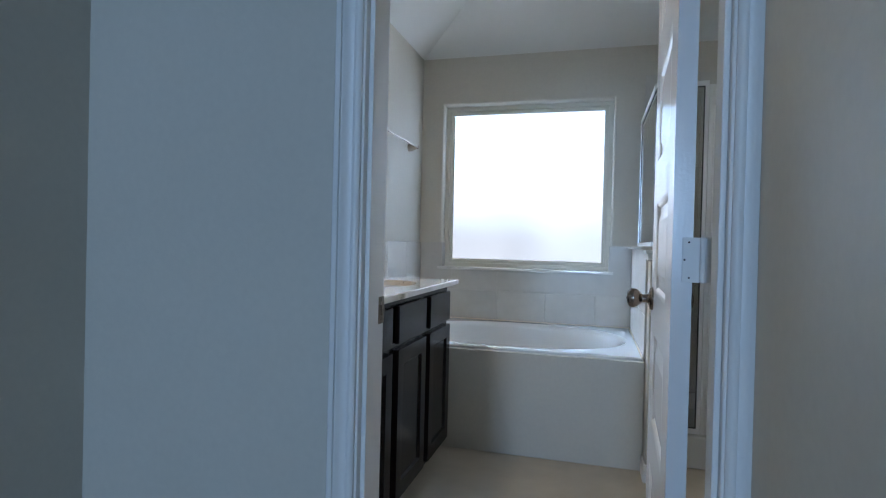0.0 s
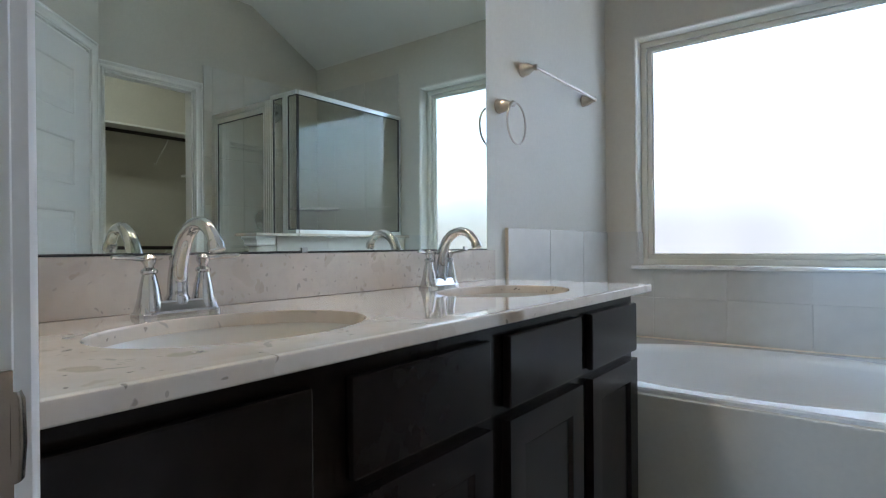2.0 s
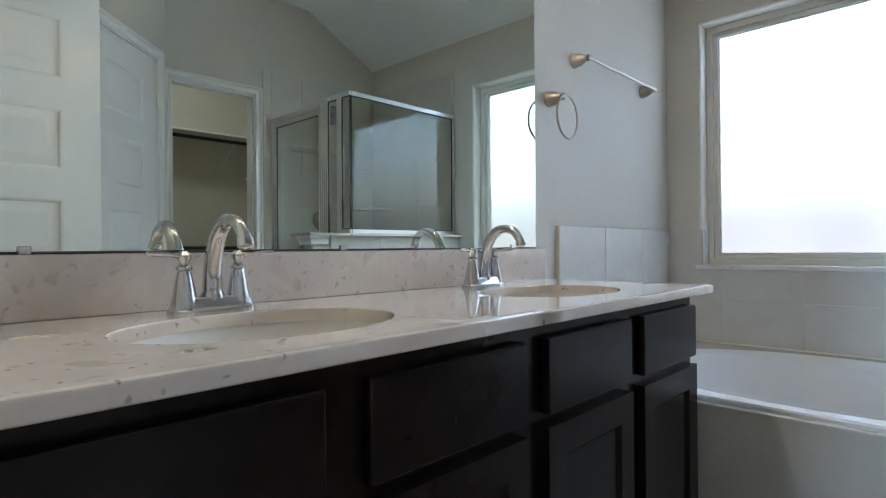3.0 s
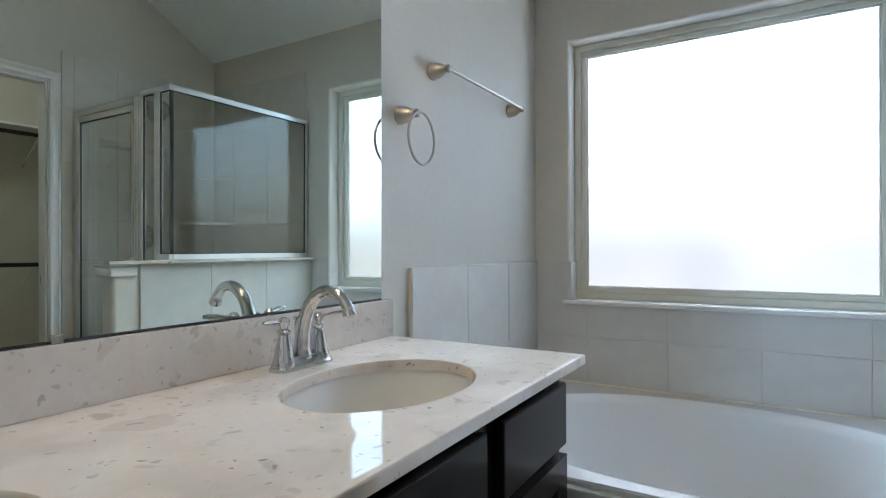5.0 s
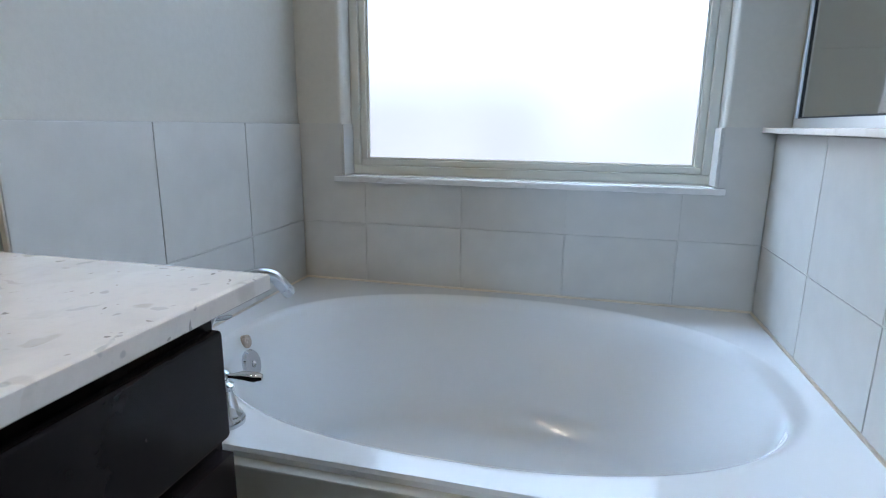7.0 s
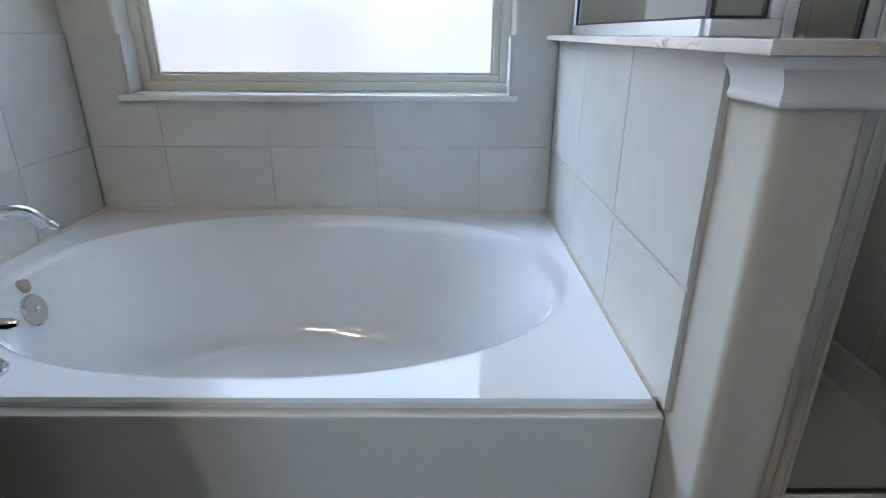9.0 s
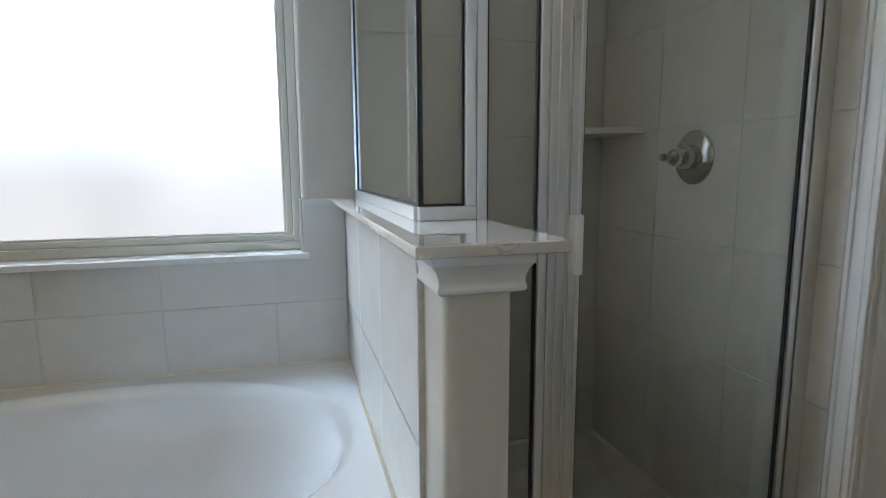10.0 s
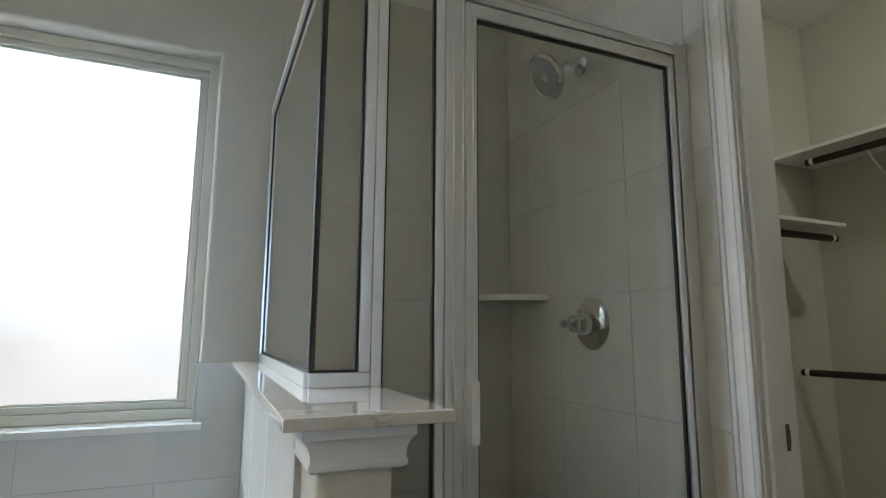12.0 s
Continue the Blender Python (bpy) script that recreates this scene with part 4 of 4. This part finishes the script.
def faucet(x, y):
    ob = thing("faucet", (x, y, TOP), "chrome centerset faucet with arched spout and two lever handles", "faucet", "faucets on the vanity")
    z = TOP

    def plate():
        bm = bmesh.new()
        n = 48
        rings = []
        for grow, dz in ((0.0, 0), (0.0, 0.006), (-0.004, 0.010), (-0.007, 0.024), (-0.010, 0.028)):
            ring = []
            for k in range(n):
                t = 2 * math.pi * k / n
                c, s = math.cos(t), math.sin(t)
                hx, hy = 0.027 + grow, 0.078 + grow
                ring.append(bm.verts.new((x + hx * math.copysign(abs(c) ** 0.42, c), y + hy * math.copysign(abs(s) ** 0.30, s), z + dz)))
            rings.append(ring)
        for a, b in zip(rings, rings[1:]):
            for k in range(n):
                bm.faces.new((a[k], a[(k + 1) % n], b[(k + 1) % n], b[k]))
        bm.faces.new(rings[-1])
        bm.faces.new(rings[0][::-1])
        return bm

    part("base_plate", plate(), CHROME, ob)
    part("spout_collar", lathe([(0.022, 0.020), (0.022, 0.030), (0.019, 0.036), (0.0175, 0.042)], Matrix.Translation((x, y, z)), 22), CHROME, ob)
    path = smooth_path([(x, y, z + 0.034), (x + 0.003, y, z + 0.075), (x + 0.014, y, z + 0.112), (x + 0.034, y, z + 0.146), (x + 0.068, y, z + 0.166), (x + 0.104, y, z + 0.162), (x + 0.127, y, z + 0.142), (x + 0.135, y, z + 0.126)], 6)
    part("spout", tube(path, [0.0185 - 0.0065 * min(1, 1.5 * i / len(path)) for i in range(len(path))], 18), CHROME, ob)
    part("aerator", lathe([(0.012, -0.010), (0.0145, -0.004), (0.0145, 0.008), (0.010, 0.010), (0, 0.009)], Matrix.Translation(path[-1]) @ Vector((0.35, 0, -0.94)).to_track_quat("Z", "Y").to_matrix().to_4x4(), 20), CHROME, ob)
    for s in (-1, 1):
        h = part("handle", lathe([(0.0235, 0.006), (0.0235, 0.020), (0.0215, 0.027), (0.0200, 0.034), (0.0175, 0.050), (0.0135, 0.068), (0.0115, 0.076), (0.0145, 0.079), (0.0145, 0.083), (0.0085, 0.088), (0.0085, 0.093), (0.0125, 0.099), (0.0125, 0.106), (0.007, 0.112), (0, 0.113)], Matrix.Translation((x, y + 0.0508 * s, z)), 24), CHROME, ob)
        p0 = Vector((x, y + 0.0508 * s, z + 0.102))
        u = Vector((0.22 if s < 0 else 0.30, s * 0.96, 0.10)).normalized()
        part("lever", tube([p0, p0 + 0.018 * u, p0 + 0.035 * u + Vector((0, 0, 0.001)), p0 + 0.058 * u, p0 + 0.070 * u], [0.0045, 0.0045, 0.0062, 0.0068, 0.004], 12, squash=0.7), CHROME, h)
    part("lift_rod", tube([(x - 0.019, y, z + 0.02), (x - 0.019, y, z + 0.10)], 0.0025, 8), CHROME, ob)
    part("lift_knob", lathe([(0.003, 0), (0.006, 0.004), (0.006, 0.009), (0, 0.012)], Matrix.Translation((x - 0.019, y, z + 0.098)), 14), CHROME, ob)
    return ob


faucet(0.085, SINKS[0][1] + 0.014)
copy_thing(bpy.data.objects["faucet"], Matrix.Translation((0.085, SINKS[1][1] + 0.014, TOP)))


# ---- mirror ----
def mirror():
    ob = thing("wall_mirror", (0.0, -2.05, 1.030), "large frameless vanity mirror with polished edge", "mirror")
    y0, y1, z0, z1 = VY0 + 0.01, -1.220, 1.030, 2.052
    lean = Matrix.Translation((0.003, -2.0, z0)) @ Matrix.Rotation(radians(-0.15), 4, "Z") @ Matrix.Rotation(radians(0.22), 4, "Y") @ Matrix.Translation((-0.003, 2.0, -z0))
    part("silvered_glass", move(box(-0.0035, 0.0035, y0, y1, z0, z1, 0.0012, 1), lean), MIRROR, ob)
    part("bottom_channel", box(LEFT + 0.001, 0.007, y0, y1, 1.0265, 1.0295), GASKET, ob)
    for y in (-1.36, -2.05, -2.68):
        part("mirror_clip", box(0.004, 0.009, y - 0.009, y + 0.009, 1.027, 1.040, 0.001, 1), CHROME, ob)


mirror()


# ---- towel bar and ring ----
POST = [(0.0, 0.0), (0.029, 0.0), (0.030, 0.004), (0.0275, 0.007), (0.0265, 0.012), (0.0265, 0.020), (0.024, 0.030), (0.0185, 0.042), (0.0125, 0.052), (0.0105, 0.056), (0.013, 0.060), (0.0135, 0.068), (0.009, 0.073), (0, 0.074)]


def towel_bar():
    ob = thing("towel_bar", (LEFT, -0.62, 1.766), "brushed nickel towel bar on the wall", "towel bar")
    for y in (-0.918, -0.296):
        part("post", lathe(POST, Matrix.Translation((LEFT, y, 1.766)) @ Matrix.Rotation(radians(90), 4, "Y"), 24), NICKEL, ob)
    part("bar", tube([(0.053, -0.918, 1.766), (0.053, -0.296, 1.766)], 0.0065, 14), NICKEL, ob)


def towel_ring():
    y, z = -1.104, 1.580
    ob = thing("towel_ring", (LEFT, y, z), "brushed nickel towel ring on the wall", "towel ring")
    part("post", lathe(POST, Matrix.Translation((LEFT, y, z)) @ Matrix.Rotation(radians(90), 4, "Y"), 24), NICKEL, ob)
    r, tilt = 0.078, radians(-4)
    c = Vector((0.064, y + 0.008, z - r + 0.002))
    part("ring", tube([c + Vector((math.cos(t) * r * math.sin(tilt), math.cos(t) * r * math.cos(tilt), math.sin(t) * r)) for t in (2 * math.pi * k / 56 for k in range(56))], 0.0042, 10, closed=True), NICKEL, ob)


towel_bar()
towel_ring()


# ---- lamps above the mirror and in the closet ----
def bulb_material(name, color, strength):
    m = bpy.data.materials.new(name)
    m.use_nodes = True
    b = m.node_tree.nodes["Principled BSDF"]
    b.inputs["Base Color"].default_value = (0.8, 0.8, 0.8, 1)
    b.inputs["Emission Color"].default_value, b.inputs["Emission Strength"].default_value = (*color, 1), strength
    return m


BULBM = bulb_material("warm_bulb", (1.0, 0.79, 0.55), BULB)
SHADEM = bulb_material("lit_opal_glass", (1.0, 0.80, 0.57), SHADE)
DOMEM = bulb_material("closet_bulb", (0.93, 0.97, 0.95), CLOSET_BULB)


def vanity_light(y):
    z = 2.330
    ob = thing("vanity_light", (LEFT, y, z), "brushed nickel three-shade vanity light above the mirror", "wall lamp", "vanity lights")
    part("back_plate", box(LEFT, LEFT + 0.028, y - 0.26, y + 0.26, z - 0.05, z + 0.05, 0.008), NICKEL, ob)
    for k in (-1, 0, 1):
        yy = y + 0.17 * k
        part("arm", tube(smooth_path([(LEFT + 0.02, yy, z), (0.05, yy, z + 0.005), (0.10, yy, z + 0.02), (0.115, yy, z - 0.005)], 5), 0.008, 12), NICKEL, ob)
        part("socket", lathe([(0.0, 0.02), (0.020, 0.018), (0.022, 0.0), (0.018, -0.018), (0.0, -0.018)], Matrix.Translation((0.115, yy, z - 0.02)), 20), NICKEL, ob)
        part("bulb", lathe([(0.0, 0.0), (0.011, -0.004), (0.014, -0.020), (0.021, -0.038), (0.023, -0.050), (0.019, -0.063), (0.009, -0.071), (0.0, -0.073)], Matrix.Translation((0.115, yy, z - 0.038)), 20), BULBM, ob, "warm frosted bulb")
        # unseen shade, added to send bulb light down and keep it off the ceiling
        part("shade", lathe([(0.022, 0.004), (0.030, 0.002), (0.044, -0.012), (0.053, -0.040), (0.060, -0.075), (0.057, -0.075), (0.050, -0.039), (0.041, -0.014), (0.028, -0.002), (0.022, -0.002)], Matrix.Translation((0.115, yy, z - 0.03)), 28), SHADEM, ob, "unseen opal bell shade that aims the bulb light down")
    return ob


vanity_light(-1.70)
copy_thing(bpy.data.objects["vanity_light"], Matrix.Translation((LEFT, -2.47, 2.330)))


def closet_light():
    ob = thing("ceiling_light", (3.45, -1.35, 2.88), "round flush closet ceiling light", "ceiling lamp")
    part("rim", lathe([(0.0, 0.0), (0.15, 0.0), (0.155, -0.01), (0.15, -0.025), (0.0, -0.025)], Matrix.Translation((3.45, -1.35, 2.929)), 32), NICKEL, ob)
    part("dome", lathe([(0.0, -0.026), (0.138, -0.026), (0.130, -0.05), (0.10, -0.075), (0.05, -0.09), (0.0, -0.094)], Matrix.Translation((3.45, -1.35, 2.929)), 32), DOMEM, ob, "white glass dome, lit")


closet_light()


# ---- closet fittings ----
def closet_shelf(name, at, x0, x1, y0, y1, z, rods, brackets, label):
    ob = thing(name, at, label, "closet shelf", "closet shelves")
    part("board", box(x0, x1, y0, y1, z, z + 0.018, 0.002, 1), TRIM, ob)
    for a, b in rods:
        part("rod", tube([a, b], 0.0165, 16), BRONZE, ob, "dark hanging rod")
        d = (Vector(b) - Vector(a)).normalized()
        for k, off in ((Vector(a), 0.03), (Vector(b), -0.03)):
            c = k + d * off
            part("rod_clip", tube([c - d * 0.009, c + d * 0.009], 0.0185, 16), TRIM, ob)
    for p in brackets:
        part("bracket", tube(smooth_path(p, 5), 0.006, 8), TRIM, ob)


XR = 4.10
closet_shelf("closet_shelf", (4.3, -1.4, 2.09), 4.04, 4.389, -2.67, BACK - 0.001, 2.100,
             [((XR, -2.60, 2.057), (XR, -0.145, 2.057)), ((XR, -2.60, 1.035), (XR, -0.03, 1.02))],
             [[(4.387, y, 1.84), (4.36, y, 1.83), (4.31, y, 1.88), (4.16, y, 1.99), (XR, y, 2.045)] for y in (-0.42, -1.2, -2.0)] + [[(4.387, y, 0.86), (4.36, y, 0.85), (4.31, y, 0.88), (4.16, y, 0.99), (XR, y, 1.02)] for y in (-0.42, -1.2, -2.0)],
             "white closet shelf with two dark hanging rods")
closet_shelf("closet_shelf", (3.2, -0.15, 1.66), RIGHT + 0.117, 4.03, -0.34, BACK - 0.001, 1.690,
             [((RIGHT + 0.16, -0.245, 1.655), (4.10, -0.245, 1.655))],
             [],
             "white closet shelf with a dark hanging rod")


# ---- wall tiles ----
TILE_MESH = {}


def tile_mesh(w, h):
    key = (round(w, 4), round(h, 4))
    if key not in TILE_MESH:
        bm = bmesh.new()
        c = 0.0022
        rings = [[bm.verts.new(p) for p in ((-w / 2 + i, -h / 2 + i, d), (w / 2 - i, -h / 2 + i, d), (w / 2 - i, h / 2 - i, d), (-w / 2 + i, h / 2 - i, d))] for i, d in ((0, 0), (0, 0.0078), (c * 0.35, 0.0092), (c, 0.0100))]
        for a, b in zip(rings, rings[1:]):
            for k in range(4):
                bm.faces.new((a[k], a[(k + 1) % 4], b[(k + 1) % 4], b[k]))
        bm.faces.new(rings[-1])
        TILE_MESH[key] = mesh_of("tile", bm, TILE, 60)
    return TILE_MESH[key]


def tile_field(wall, m, us, vs, skip=()):
    """Tiles between the joint lines us and vs; m takes (along, up, out of the wall), out 0 at the wall's face."""
    g = 0.0016
    for u0, u1 in zip(us, us[1:]):
        for v0, v1 in zip(vs, vs[1:]):
            hits = [h for h in skip if h[0] < u1 and h[1] > u0 and h[2] < v1 and h[3] > v0]
            if any(h[0] <= u0 and h[1] >= u1 and h[2] <= v0 and h[3] >= v1 for h in hits):
                continue
            GROUT_BM.append((wall, m, box(u0, u1, v0, v1, 0.0, 0.0072) if not hits else move(wall_with_holes("y", 0, 0.0072, u0, u1, v0, v1, [(max(h[0], u0), min(h[1], u1), max(h[2], v0), min(h[3], v1)) for h in hits]), SWAP)))
            if hits:
                cut = [(max(h[0] - g, u0 + g), min(h[1] + g, u1 - g), max(h[2] - g, v0 + g), min(h[3] + g, v1 - g)) for h in hits]
                bm = move(wall_with_holes("y", 0, 0.010, u0 + g, u1 - g, v0 + g, v1 - g, cut), SWAP)
                ob = new("tile", mesh_of("tile", bm, TILE))
                ob.parent, ob.matrix_basis = wall, m
                continue
            ob = new("tile", tile_mesh(u1 - u0 - 2 * g, v1 - v0 - 2 * g))
            ob.parent = wall
            ob.matrix_basis = m @ Matrix.Translation(((u0 + u1) / 2, (v0 + v1) / 2, 0))


SWAP = Matrix(((1, 0, 0, 0), (0, 0, 1, 0), (0, 1, 0, 0), (0, 0, 0, 1)))
GROUT_BM = []
WEST_M = Matrix(((0, 0, 1, -0.010), (1, 0, 0, 0), (0, 1, 0, 0), (0, 0, 0, 1)))
NORTH_M = Matrix(((1, 0, 0, 0), (0, 0, -1, BACK), (0, 1, 0, 0), (0, 0, 0, 1)))
EAST_M = Matrix(((0, 0, -1, RIGHT), (1, 0, 0, 0), (0, 1, 0, 0), (0, 0, 0, 1)))
KNEE_M = Matrix(((0, 0, -1, KW0), (1, 0, 0, 0), (0, 1, 0, 0), (0, 0, 0, 1)))
KNEE_IN = Matrix(((0, 0, 1, KW1), (1, 0, 0, 0), (0, 1, 0, 0), (0, 0, 0, 1)))
part("backer_board", box(LEFT, -0.0098, -1.055, BACK, DECK, 1.111), WALL, wall_west)
part("tile_edge", box(LEFT, -0.0002, -1.0605, -1.0565, DECK, 1.112, 0.001, 1), CAULK, wall_west, "tan unglazed edge of the tiling")
tile_field(wall_west, WEST_M, [-1.056, -0.692, -0.328, 0.0], [DECK, 0.770, 1.112])
tile_field(wall_north, NORTH_M, [0.0, 0.240, 0.583, 0.926, 1.267, KW0 - 0.010], [DECK, 0.770, 1.112], [(WIN[0], WIN[1], 0.914, 1.2)])
tile_field(knee, KNEE_M, [-1.068, -0.705, -0.355, 0.0], [DECK, 0.770, KTOP])
ROWS = [CURB, 0.345, 0.665, 0.990, 1.322, 1.648, 1.960, 2.270]
tile_field(wall_east, EAST_M, [EY - 0.010, -0.663, -0.328, 0.0], ROWS)
tile_field(wall_east, EAST_M, [CLO_N + 0.063, EY - 0.010], [0.0] + ROWS[1:])
tile_field(wall_north, NORTH_M, [1.560, 1.905, 2.245, RIGHT - 0.010], ROWS, [(1.4, KW1 + 0.011, 0.0, KTOP + 0.016)])
tile_field(knee, KNEE_IN, [EY + 0.02, -0.52, -0.18, 0.0], [CURB, 0.345, 0.665, 0.990, KTOP])
for wall in (wall_west, wall_north, knee, wall_east):
    bm = bmesh.new()
    for w, m, b in GROUT_BM:
        if w is wall:
            move(b, m)
            tmp = bpy.data.meshes.new("tmp")
            b.to_mesh(tmp)
            b.free()
            bm.from_mesh(tmp)
            bpy.data.meshes.remove(tmp)
    part("grout", bm, GROUT, wall)
# tiled sides of the window's recess, up to the top of the wainscot
for x0, x1 in ((WIN[0] - 0.0002, WIN[0] + 0.008), (WIN[1] - 0.008, WIN[1] + 0.0002)):
    part("tile", box(x0, x1, BACK - 0.009, 0.084, 0.936, 1.110, 0.001, 1), TILE, wall_north)
